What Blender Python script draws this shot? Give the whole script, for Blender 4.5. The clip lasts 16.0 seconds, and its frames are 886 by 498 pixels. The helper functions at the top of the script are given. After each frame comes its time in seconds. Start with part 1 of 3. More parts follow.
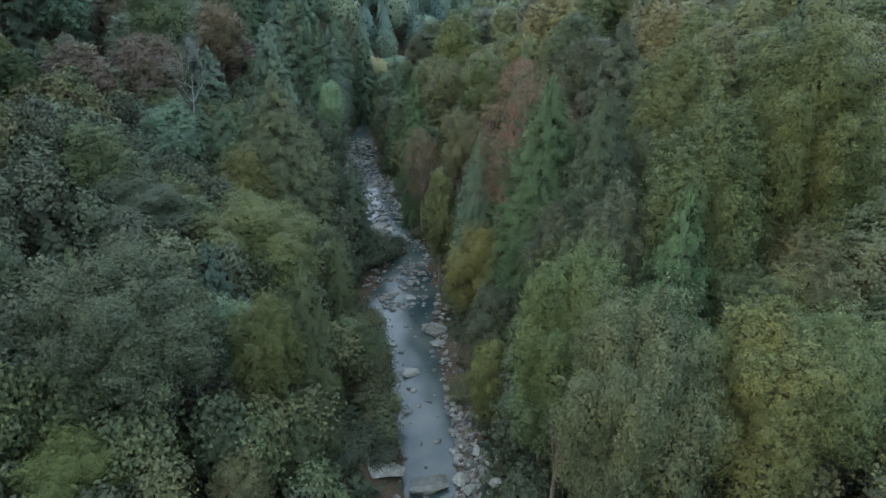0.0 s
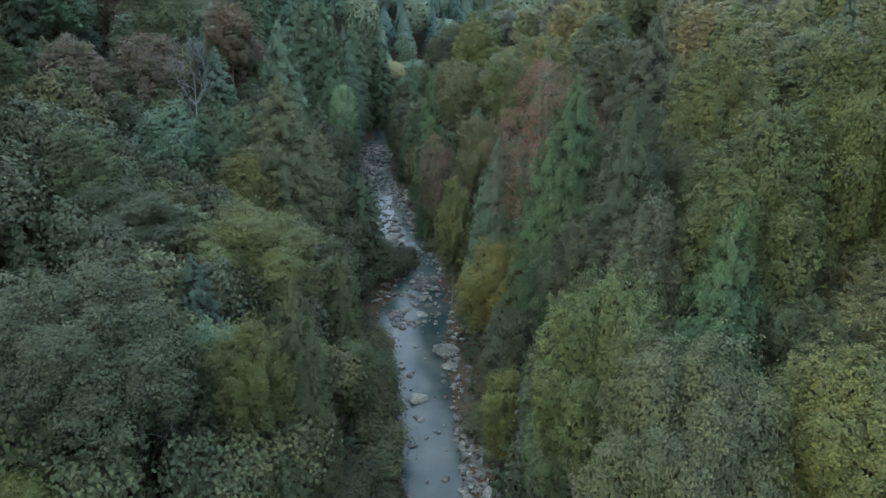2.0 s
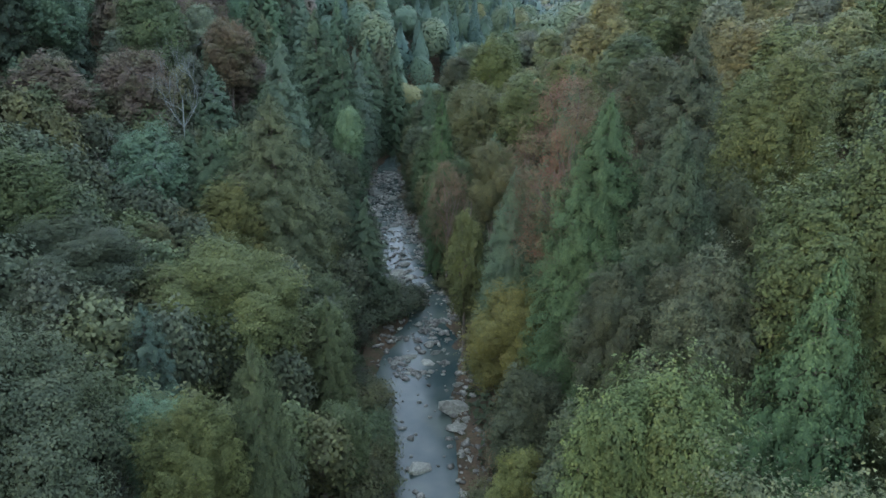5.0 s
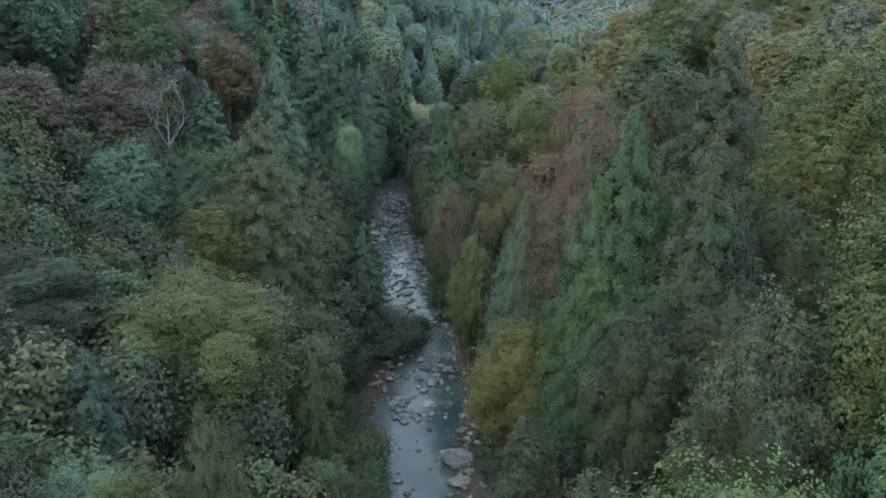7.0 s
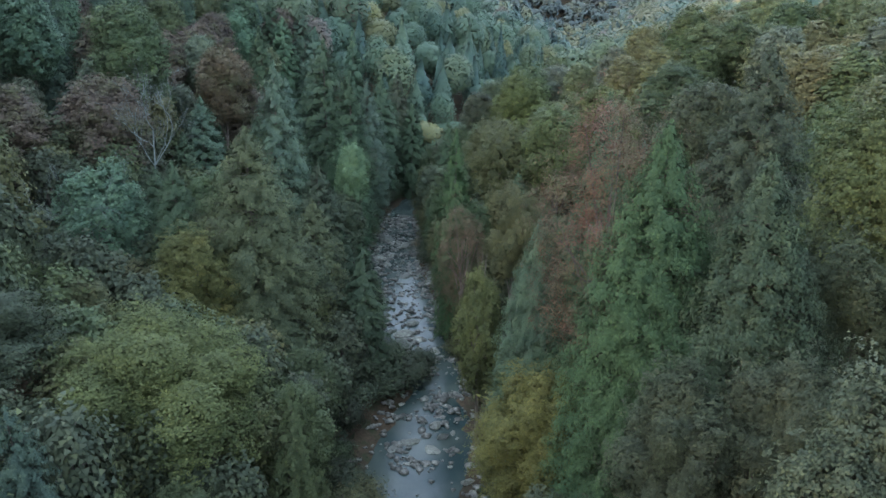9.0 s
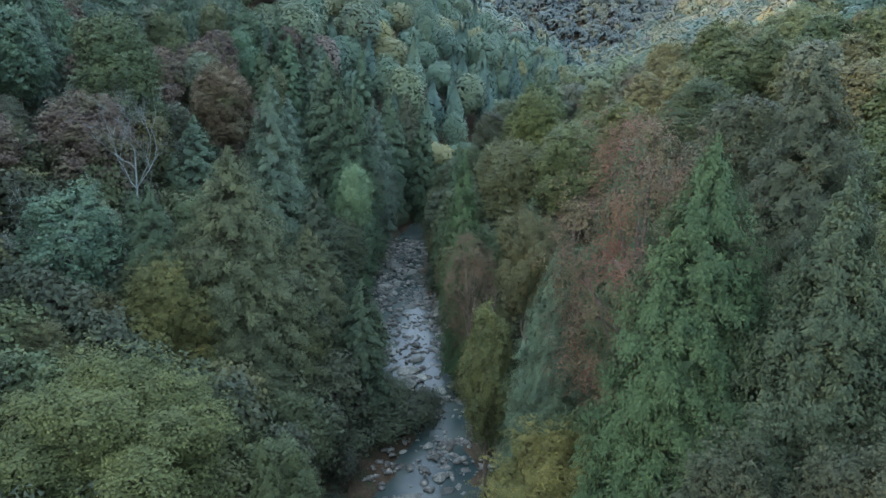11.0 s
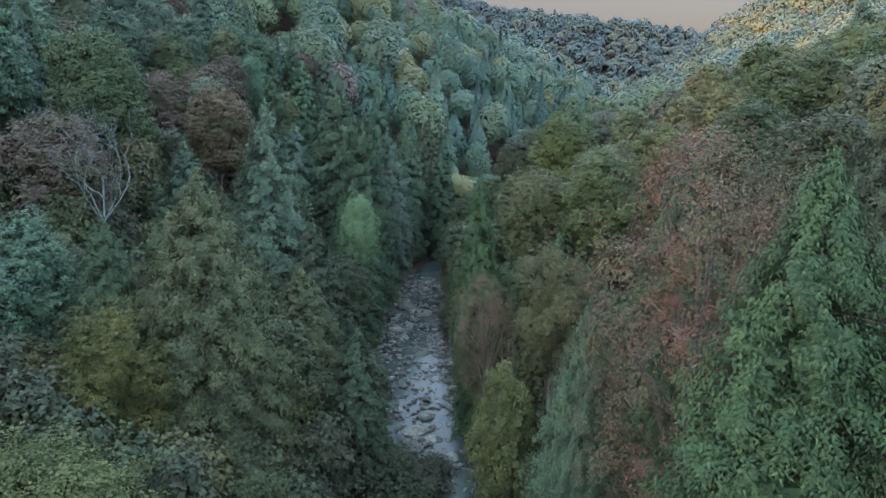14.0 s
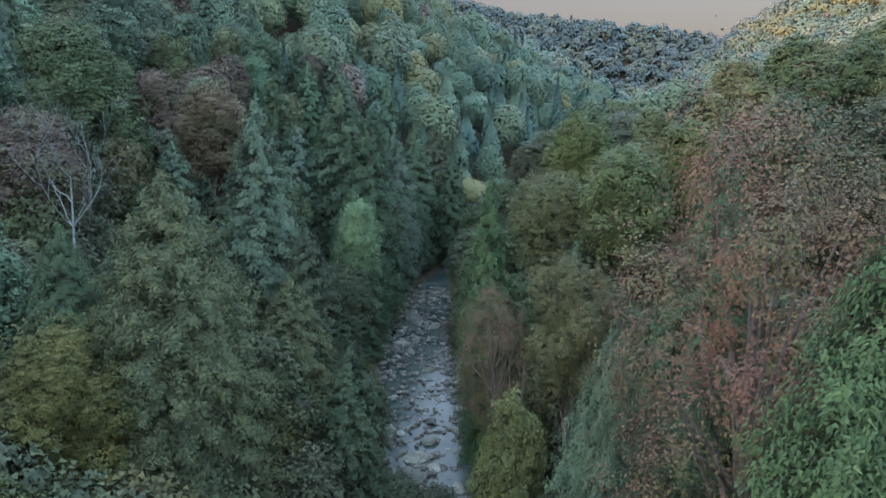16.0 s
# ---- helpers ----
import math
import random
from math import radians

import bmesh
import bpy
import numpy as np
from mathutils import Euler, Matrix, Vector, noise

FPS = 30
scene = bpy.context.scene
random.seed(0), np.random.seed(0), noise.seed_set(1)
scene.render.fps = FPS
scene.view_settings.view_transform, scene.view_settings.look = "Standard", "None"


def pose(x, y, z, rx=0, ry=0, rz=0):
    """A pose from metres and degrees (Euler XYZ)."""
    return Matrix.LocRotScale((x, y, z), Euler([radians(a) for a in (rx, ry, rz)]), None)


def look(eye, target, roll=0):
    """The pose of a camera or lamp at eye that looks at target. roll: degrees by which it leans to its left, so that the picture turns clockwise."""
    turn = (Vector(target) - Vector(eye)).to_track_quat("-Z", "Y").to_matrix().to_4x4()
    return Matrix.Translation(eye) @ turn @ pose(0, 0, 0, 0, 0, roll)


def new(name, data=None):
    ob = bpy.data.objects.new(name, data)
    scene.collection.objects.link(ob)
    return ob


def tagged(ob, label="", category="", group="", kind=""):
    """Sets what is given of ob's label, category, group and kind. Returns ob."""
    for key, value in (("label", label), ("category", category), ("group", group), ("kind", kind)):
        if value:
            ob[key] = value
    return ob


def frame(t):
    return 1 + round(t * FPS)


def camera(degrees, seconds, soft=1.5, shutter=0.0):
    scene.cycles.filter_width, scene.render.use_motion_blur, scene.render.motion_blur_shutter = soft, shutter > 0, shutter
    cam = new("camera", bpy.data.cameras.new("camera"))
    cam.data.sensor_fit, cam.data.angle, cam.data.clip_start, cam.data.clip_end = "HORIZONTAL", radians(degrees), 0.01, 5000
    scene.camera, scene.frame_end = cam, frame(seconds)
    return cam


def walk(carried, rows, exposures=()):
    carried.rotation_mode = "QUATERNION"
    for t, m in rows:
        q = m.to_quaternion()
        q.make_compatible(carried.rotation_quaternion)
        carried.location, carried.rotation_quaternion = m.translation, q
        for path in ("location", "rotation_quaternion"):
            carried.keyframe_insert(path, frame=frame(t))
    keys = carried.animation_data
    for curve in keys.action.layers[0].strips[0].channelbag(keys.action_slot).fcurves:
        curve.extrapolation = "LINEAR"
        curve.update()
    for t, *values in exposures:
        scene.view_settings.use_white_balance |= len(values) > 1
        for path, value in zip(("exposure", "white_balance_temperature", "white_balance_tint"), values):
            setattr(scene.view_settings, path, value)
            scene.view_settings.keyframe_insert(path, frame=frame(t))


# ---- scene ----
# seconds, the eye in metres, and degrees: yaw to the left, pitch, lean to the left
PATH = [
    (0, -0.20, -0.31, 44.33, -0.32, -23.29, 0.68),
    (0.5, 0.02, 1.08, 44.01, 0.19, -23.27, 0.69),
    (1, 0.28, 2.59, 43.64, 0.73, -23.13, 0.68),
    (1.5, 0.47, 4.09, 43.33, 1.19, -22.97, 0.67),
    (2, 0.64, 5.63, 43.01, 1.64, -22.79, 0.70),
    (2.5, 0.79, 7.18, 42.70, 2.05, -22.60, 0.71),
    (3, 0.90, 8.72, 42.37, 2.37, -22.28, 0.72),
    (3.5, 1.05, 10.27, 42.02, 2.66, -21.84, 0.77),
    (4, 1.16, 11.83, 41.69, 2.92, -21.41, 0.82),
    (6.5, 1.97, 19.99, 40.01, 4.50, -19.25, 0.67),
    (7, 2.05, 21.62, 39.69, 4.76, -18.80, 0.69),
    (7.5, 2.15, 23.21, 39.38, 5.06, -18.36, 0.71),
    (8, 2.23, 24.82, 39.05, 5.40, -17.90, 0.69),
    (8.5, 2.32, 26.39, 38.81, 5.77, -17.47, 0.70),
    (9, 2.41, 27.97, 38.58, 6.16, -17.03, 0.69),
    (11.5, 2.62, 35.91, 37.45, 7.99, -14.71, 0.47),
    (12, 2.65, 37.46, 37.20, 8.45, -14.23, 0.44),
    (12.5, 2.71, 39.05, 36.94, 8.84, -13.73, 0.44),
    (13, 2.73, 40.55, 36.69, 9.20, -13.25, 0.42),
    (13.5, 2.76, 42.05, 36.47, 9.62, -12.79, 0.40),
    (14, 2.74, 43.56, 36.22, 10.02, -12.30, 0.40),
    (14.5, 2.75, 45.06, 35.93, 10.43, -11.80, 0.38),
    (15, 2.75, 46.53, 35.66, 10.77, -11.72, 0.31),
    (15.5, 2.75, 48.01, 35.39, 11.13, -11.72, 0.24),
    (16, 2.71, 49.44, 35.12, 11.48, -11.67, 0.18),
]


def aim(x, y, z, yaw, pitch, lean):
    a, b = radians(yaw), radians(pitch)
    way = Vector((-math.sin(a) * math.cos(b), math.cos(a) * math.cos(b), math.sin(b)))
    eye = Vector((x, y, z))
    return look(eye, eye + way * 50, lean)


cam = camera(68.3, 16.0, 1.5)
walk(cam, [(t, aim(*row)) for t, *row in PATH], [(0, 3.58, 6300, 11), (8, 3.63, 6100, 11), (16, 3.70, 5900, 11)])

# ---- light ----
world = bpy.data.worlds.new("world")
scene.world = world
world.use_nodes = True
sky = world.node_tree.nodes.new("ShaderNodeTexSky")
SUN_UP, SUN_AZ = 6.2, 233.0          # degrees; azimuth clockwise from +y, so the sun stands behind to the left
sky.sky_type, sky.sun_disc = "NISHITA", False
sky.sun_elevation, sky.sun_rotation = radians(SUN_UP), radians(SUN_AZ)
sky.air_density, sky.dust_density, sky.ozone_density = 1.0, 3.0, 1.0
back = world.node_tree.nodes["Background"]
back.inputs["Strength"].default_value = 0.15
# thin cloud: the sky is brighter overhead than at its rim
dome, axes, rim, veil, cloud = (world.node_tree.nodes.new(n) for n in ("ShaderNodeTexCoord", "ShaderNodeSeparateXYZ", "ShaderNodeValToRGB", "ShaderNodeMix", "ShaderNodeMix"))
cloud.data_type = "RGBA"
cloud.inputs[0].default_value, cloud.inputs[7].default_value = 0.72, (0.605, 0.672, 0.715, 1)
rim.color_ramp.elements[0].position, rim.color_ramp.elements[0].color = 0.0, (0.158, 0.120, 0.106, 1)
rim.color_ramp.elements.new(0.19).color = (0.275, 0.212, 0.194, 1)
rim.color_ramp.elements.new(0.37).color = (2.2, 2.2, 2.3, 1)
rim.color_ramp.elements[3].position, rim.color_ramp.elements[3].color = 0.75, (2.50, 2.52, 2.74, 1)
veil.data_type, veil.blend_type = "RGBA", "MULTIPLY"
veil.inputs[0].default_value = 1.0
for a, b in ((dome.outputs["Generated"], axes.inputs[0]), (axes.outputs["Z"], rim.inputs[0]), (sky.outputs[0], cloud.inputs[6]), (cloud.outputs[2], veil.inputs[6]), (rim.outputs[0], veil.inputs[7]), (veil.outputs[2], back.inputs["Color"])):
    world.node_tree.links.new(a, b)
sun = new("sun", bpy.data.lights.new("sun", "SUN"))
sun.data.energy, sun.data.angle, sun.data.color = 1.5, radians(0.6), (1.0, 0.60, 0.30)
to_sun = Vector((math.sin(radians(SUN_AZ)) * math.cos(radians(SUN_UP)), math.cos(radians(SUN_AZ)) * math.cos(radians(SUN_UP)), math.sin(radians(SUN_UP))))
sun.matrix_world = look(to_sun * 500, (0, 0, 0))

rng = np.random.default_rng(7)


# ---- materials ----
def material(name):
    m = bpy.data.materials.new(name)
    m.use_nodes = True
    t = m.node_tree
    return m, t.nodes, t.links, t.nodes["Principled BSDF"]


def node(nodes, kind, **values):
    n = nodes.new(kind)
    for key, value in values.items():
        n.inputs[key].default_value = value
    return n


def ramp(nodes, *stops):
    n = nodes.new("ShaderNodeValToRGB")
    while len(n.color_ramp.elements) < len(stops):
        n.color_ramp.elements.new(0.5)
    for e, (at, colour) in zip(n.color_ramp.elements, stops):
        e.position, e.color = at, (*colour, 1) if len(colour) == 3 else colour
    return n


def mixed(nodes, links, kind, fac, a, b):
    n = nodes.new("ShaderNodeMix")
    n.data_type, n.blend_type = "RGBA", kind
    for slot, value in ((0, fac), (6, a), (7, b)):
        if isinstance(value, (int, float)):
            n.inputs[slot].default_value = value
        elif isinstance(value, tuple):
            n.inputs[slot].default_value = (*value, 1)
        else:
            links.new(value, n.inputs[slot])
    return n.outputs[2]


def leaf_material(name, other=None, low=0.5, high=0.6, scale=0.35, gloss=0.08, vary=1.0, wide=0.5, low_high=(0.82, 1.15), tones=False):
    """Leaves in the object's own colour, each a little different, with a second colour in patches."""
    m, nodes, links, bsdf = material(name)
    info, geo, co = nodes.new("ShaderNodeObjectInfo"), nodes.new("ShaderNodeNewGeometry"), nodes.new("ShaderNodeTexCoord")
    colour = info.outputs["Color"]
    if other:
        patch = node(nodes, "ShaderNodeTexNoise", Scale=scale, Detail=4.0, Roughness=0.7)
        links.new(co.outputs["Object"], patch.inputs["Vector"])
        edge = ramp(nodes, (low, (0, 0, 0)), (high, (1, 1, 1)))
        links.new(patch.outputs["Fac"], edge.inputs[0])
        colour = mixed(nodes, links, "MIX", edge.outputs[0], colour, other)
    big = node(nodes, "ShaderNodeTexNoise", Scale=wide, Detail=3.0)
    links.new(co.outputs["Object"], big.inputs["Vector"])
    a, b = low_high
    spread = ramp(nodes, (0.3, (a * 0.96, a, a * 1.06)), (0.7, (b * 1.04, b, b * 0.92)))
    links.new(big.outputs["Fac"], spread.inputs[0])
    colour = mixed(nodes, links, "MULTIPLY", 1.0, colour, spread.outputs[0])
    each = ramp(nodes, (0.0, (0.80, 0.83, 0.86)), (0.8, (1.06, 1.05, 1.02)), (1.0, (1.42, 1.36, 1.18)))
    links.new(geo.outputs["Random Per Island"], each.inputs[0])
    colour = mixed(nodes, links, "MULTIPLY", vary, colour, each.outputs[0])
    if tones:
        own = nodes.new("ShaderNodeAttribute")
        own.attribute_name = "tone"
        kinds = ramp(nodes, (0.0, (0.68, 0.75, 0.84)), (0.5, (1.0, 1.0, 1.0)), (1.0, (1.36, 1.26, 1.1)))
        links.new(own.outputs["Fac"], kinds.inputs[0])
        colour = mixed(nodes, links, "MULTIPLY", 1.0, colour, kinds.outputs[0])
    links.new(colour, bsdf.inputs["Base Color"])
    bsdf.inputs["Roughness"].default_value = 0.5
    bsdf.inputs["Specular IOR Level"].default_value = gloss
    thin = nodes.new("ShaderNodeBsdfTranslucent")
    links.new(colour, thin.inputs["Color"])
    blend = node(nodes, "ShaderNodeMixShader", Fac=0.24)
    links.new(bsdf.outputs[0], blend.inputs[1])
    links.new(thin.outputs[0], blend.inputs[2])
    links.new(blend.outputs[0], nodes["Material Output"].inputs["Surface"])
    return m


def surface(name, colours, scale, rough, bump=0.4, fine=9.0, stain=None, spec=0.3, own=((0.78, 0.78, 0.78), (1.2, 1.18, 1.14))):
    """A natural surface: colour bands by noise at one scale, grain at another, stains, relief."""
    m, nodes, links, bsdf = material(name)
    co = nodes.new("ShaderNodeTexCoord")
    a = node(nodes, "ShaderNodeTexNoise", Scale=scale, Detail=6.0, Roughness=0.65)
    b = node(nodes, "ShaderNodeTexNoise", Scale=scale * fine, Detail=5.0, Roughness=0.7)
    for n in (a, b):
        links.new(co.outputs["Object"], n.inputs["Vector"])
    band = ramp(nodes, *[(0.28 + 0.44 * i / (len(colours) - 1), c) for i, c in enumerate(colours)])
    links.new(a.outputs["Fac"], band.inputs[0])
    grain = ramp(nodes, (0.3, (0.62, 0.62, 0.62)), (0.7, (1.3, 1.3, 1.3)))
    links.new(b.outputs["Fac"], grain.inputs[0])
    colour = mixed(nodes, links, "MULTIPLY", 1.0, band.outputs[0], grain.outputs[0])
    info = nodes.new("ShaderNodeObjectInfo")
    tone = ramp(nodes, (0.0, own[0]), (1.0, own[1]))
    links.new(info.outputs["Random"], tone.inputs[0])
    colour = mixed(nodes, links, "MULTIPLY", 1.0, colour, tone.outputs[0])
    if stain:
        c = node(nodes, "ShaderNodeTexNoise", Scale=scale * 2.3, Detail=5.0, Roughness=0.75)
        links.new(co.outputs["Object"], c.inputs["Vector"])
        mask = ramp(nodes, (0.52, (0, 0, 0)), (0.66, (1, 1, 1)))
        links.new(c.outputs["Fac"], mask.inputs[0])
        colour = mixed(nodes, links, "MIX", mask.outputs[0], colour, stain)
    links.new(colour, bsdf.inputs["Base Color"])
    bsdf.inputs["Roughness"].default_value = rough
    bsdf.inputs["Specular IOR Level"].default_value = spec
    relief = node(nodes, "ShaderNodeBump", Strength=bump, Distance=0.08)
    links.new(b.outputs["Fac"], relief.inputs["Height"])
    links.new(relief.outputs[0], bsdf.inputs["Normal"])
    return m


LEAVES = leaf_material("leaves")
WOODS = leaf_material("far_leaves", vary=0.5, wide=0.3, low_high=(0.9, 1.1), tones=True)
NEEDLES = leaf_material("needles", gloss=0.06)
TURNING = leaf_material("turning_leaves", (0.18, 0.145, 0.04), 0.60, 0.80, 0.3)
RED_LEAVES = leaf_material("red_leaves", (0.082, 0.088, 0.052), 0.46, 0.62, 0.25)
BARK = surface("bark", [(0.05, 0.042, 0.036), (0.11, 0.095, 0.08), (0.17, 0.155, 0.135)], 1.6, 0.85, 0.8, 6.0)
DEAD_WOOD = surface("dead_wood", [(0.10, 0.12, 0.115), (0.17, 0.20, 0.19), (0.25, 0.29, 0.27)], 1.2, 0.8, 0.5, 7.0)
ROCK = surface("rock", [(0.085, 0.087, 0.076), (0.21, 0.214, 0.185), (0.36, 0.365, 0.315)], 0.55, 0.75, 0.7, 8.0, (0.10, 0.105, 0.085), own=((0.42, 0.44, 0.42), (1.12, 1.12, 1.06)))
STONES = surface("stones", [(0.03, 0.031, 0.027), (0.095, 0.096, 0.084), (0.26, 0.262, 0.225)], 0.9, 0.8, 0.5, 6.0)
EARTH = surface("leaf_litter", [(0.025, 0.022, 0.016), (0.055, 0.042, 0.028), (0.09, 0.065, 0.04)], 0.25, 0.95, 0.9, 14.0, (0.03, 0.04, 0.02), 0.1)


def water_material():
    m, nodes, links, bsdf = material("stream_water")
    co = nodes.new("ShaderNodeTexCoord")
    deep = node(nodes, "ShaderNodeTexNoise", Scale=0.22, Detail=4.0)
    links.new(co.outputs["Object"], deep.inputs["Vector"])
    tone = ramp(nodes, (0.35, (0.020, 0.036, 0.034)), (0.65, (0.055, 0.070, 0.058)))
    links.new(deep.outputs["Fac"], tone.inputs[0])
    links.new(tone.outputs[0], bsdf.inputs["Base Color"])
    bsdf.inputs["Roughness"].default_value, bsdf.inputs["IOR"].default_value = 0.12, 1.33
    bsdf.inputs["Specular IOR Level"].default_value = 0.5
    ripple = node(nodes, "ShaderNodeTexNoise", Scale=1.7, Detail=5.0, Roughness=0.6, Distortion=0.6)
    links.new(co.outputs["Object"], ripple.inputs["Vector"])
    relief = node(nodes, "ShaderNodeBump", Strength=0.4, Distance=0.06)
    links.new(ripple.outputs["Fac"], relief.inputs["Height"])
    links.new(relief.outputs[0], bsdf.inputs["Normal"])
    return m


WATER = water_material()

# ---- the lie of the land ----
# along the stream: y, left water edge, right water edge, water level
STREAM = np.array([
    (-700, -60, -54, -14.0), (-200, -20, -15, -5.0), (0, -4, 2, -1.5), (40, -3, 2.4, -0.3), (46, -3.2, 1.7, 0.05), (54, -4.4, 1.6, 0.4), (60, -5.2, 0.6, 0.42),
    (67, -6.1, -0.2, 0.45), (74, -8.0, -1.2, 0.5), (80, -10.2, -0.8, 0.55), (86, -9.6, -0.6, 0.8), (92, -8.2, -2.5, 1.8)])
STREAM = np.vstack([STREAM, np.array([
    (97, -9.5, -3.6, 2.8), (103, -15.0, -6.0, 3.7), (113, -17.5, -8.5, 4.6), (120, -19.0, -10.5, 5.1), (130, -21.0, -13.3, 5.7), (140, -21.2, -14.8, 6.3),
    (152, -21.4, -17.0, 7.6), (166, -19.5, -15.5, 8.6), (185, -10.5, -6.5, 10.0), (198, -2, 2, 11.0), (215, 7, 11, 12.0), (245, 16, 20, 13.6), (300, 25, 29, 16.5)])])
STREAM = np.vstack([STREAM, np.array([
    (420, 37, 41, 21.0), (540, 43, 47, 25.0), (650, 46, 50, 29.0), (760, 48, 52, 33.0), (870, 50, 54, 36.0), (1100, 50, 54, 42.0), (1700, 50, 54, 50.0)])])
LINE_Y = np.concatenate([np.arange(-700, -200, 40.0), np.arange(-200, 0, 4.0), np.arange(0, 200, 2.0), np.arange(200, 1700, 12.0)])
LINE = np.stack([np.interp(LINE_Y, STREAM[:, 0], (STREAM[:, 1] + STREAM[:, 2]) / 2), LINE_Y], 1)
LINE_HALF = np.interp(LINE_Y, STREAM[:, 0], (STREAM[:, 2] - STREAM[:, 1]) / 2)
LINE_LEVEL = np.interp(LINE_Y, STREAM[:, 0], STREAM[:, 3])


def lumps(x, y, size, seed):
    """Soft value noise over the plan, from -1 to 1."""
    table = np.random.default_rng(seed).uniform(-1, 1, (64, 64))
    u, v = x / size, y / size
    i, j = np.floor(u).astype(int), np.floor(v).astype(int)
    f, g = u - i, v - j
    f, g = f * f * (3 - 2 * f), g * g * (3 - 2 * g)
    at = lambda a, b: table[a % 64, b % 64]
    return (at(i, j) * (1 - f) + at(i + 1, j) * f) * (1 - g) + (at(i, j + 1) * (1 - f) + at(i + 1, j + 1) * f) * g


def beside(x, y):
    """Metres outside the water's edge, the side (-1 left, 1 right), and the water level there."""
    x, y = np.atleast_1d(np.asarray(x, float)), np.atleast_1d(np.asarray(y, float))
    out, side, level = np.empty(x.shape), np.empty(x.shape), np.empty(x.shape)
    for k in range(0, x.size, 4000):
        s = slice(k, k + 4000)
        d2 = (x[s, None] - LINE[None, :, 0]) ** 2 + (y[s, None] - LINE[None, :, 1]) ** 2
        n = d2.argmin(1)
        out[s] = np.sqrt(d2[np.arange(n.size), n]) - LINE_HALF[n]
        m = np.clip(n, 1, len(LINE) - 2)
        t = LINE[m + 1] - LINE[m - 1]
        side[s] = np.where(t[:, 1] * (x[s] - LINE[n, 0]) - t[:, 0] * (y[s] - LINE[n, 1]) > 0, 1, -1)
        level[s] = LINE_LEVEL[n]
    return out, side, level


# crests of the far ridges across the valley's end: x, y, height
FAR_CREST = np.array([(-900, 700, 265), (-420, 840, 235), (-156, 930, 163), (-80, 943, 147), (0, 946, 137), (73, 944, 128), (147, 935, 116), (220, 925, 98), (330, 900, 80), (600, 850, 60)], float)
# unseen left ridge, added only to shade the far ridge from the low sun
SHADE_CREST = np.array([(-900, 780, 280), (-330, 720, 212), (-300, 640, 205), (-310, 560, 192)], float)
LIT_CREST = np.array([(90, 1050, 60), (140, 970, 88), (195, 915, 116), (240, 872, 150), (330, 820, 205), (470, 730, 250), (800, 560, 285)], float)


def ridge(x, y, crest, fall):
    """Height of a long ridge, which falls off evenly on both sides of its crest."""
    best = np.full(x.shape, -1e9)
    for (x0, y0, h0), (x1, y1, h1) in zip(crest[:-1], crest[1:]):
        dx, dy = x1 - x0, y1 - y0
        t = np.clip(((x - x0) * dx + (y - y0) * dy) / (dx * dx + dy * dy), 0, 1)
        away = np.hypot(x - x0 - t * dx, y - y0 - t * dy)
        best = np.maximum(best, h0 + t * (h1 - h0) - fall * (np.hypot(away, 18) - 18))
    return best


def ground(x, y):
    x, y = np.atleast_1d(np.asarray(x, float)), np.atleast_1d(np.asarray(y, float))
    e, side, level = beside(x, y)
    up = np.clip(e - 2.5, 0, None)
    far = np.clip((y - 260) / 240, 0, 1)
    crest = np.where(side < 0, 165 + 55 * far, 88 + 45 * far)
    slope = np.where(side < 0, 0.57 + 0.12 * np.exp(-((y - 250) / 60) ** 2) - 0.06 * far, 0.40 + 0.045 * np.clip((y - 60) / 50, 0, 1))
    hill = crest * (1 - np.exp(-up * slope / crest))
    bank = np.where(e < 0, np.clip(e, -1.5, 0) * 0.4, np.clip(e, 0, 2.5) * 0.28)
    rough = lumps(x, y, 130, 1) * np.clip(up / 90, 0, 1) * np.where(side < 0, 12, 6) + lumps(x, y, 31, 2) * np.clip(up / 30, 0, 1) * 3 + lumps(x, y, 9, 3) * np.clip(up / 8, 0, 1) * 0.8
    near = level + bank + hill + rough + lumps(x, y, 2.3, 4) * np.clip((e + 1) / 4, 0, 1) * 0.18
    back = np.maximum(np.maximum(ridge(x, y, FAR_CREST, 0.62), ridge(x, y, SHADE_CREST, 0.62)), ridge(x, y, LIT_CREST, 0.7)) + lumps(x, y, 90, 5) * 5
    near = np.where(y > 900, np.minimum(near, 60), near)
    return np.where(y > 440, np.maximum(near, back), near)


# ---- building helpers ----
def part(name, mesh, mat, parent, label=""):
    """One mesh object, from a bmesh or a mesh, under a thing or a part."""
    if isinstance(mesh, bmesh.types.BMesh):
        data = bpy.data.meshes.new(name)
        mesh.to_mesh(data)
        mesh.free()
        mesh = data
    ob = new(name, mesh)
    if not mesh.materials:
        mesh.materials.append(mat)
    if parent:
        ob.parent = parent
    return tagged(ob, label)


def mesh_of(name, verts, quads, smooth=False):
    me = bpy.data.meshes.new(name)
    verts, quads = np.asarray(verts, np.float32), np.asarray(quads, np.int32)
    n, k = quads.shape
    me.vertices.add(len(verts))
    me.vertices.foreach_set("co", verts.ravel())
    me.loops.add(n * k)
    me.loops.foreach_set("vertex_index", quads.ravel())
    me.polygons.add(n)
    me.polygons.foreach_set("loop_start", np.arange(0, n * k, k, dtype=np.int32))
    if smooth:
        me.polygons.foreach_set("use_smooth", np.ones(n, bool))
    me.update(calc_edges=True)
    return me


def unit(v):
    return v / np.maximum(np.linalg.norm(v, axis=-1, keepdims=True), 1e-9)


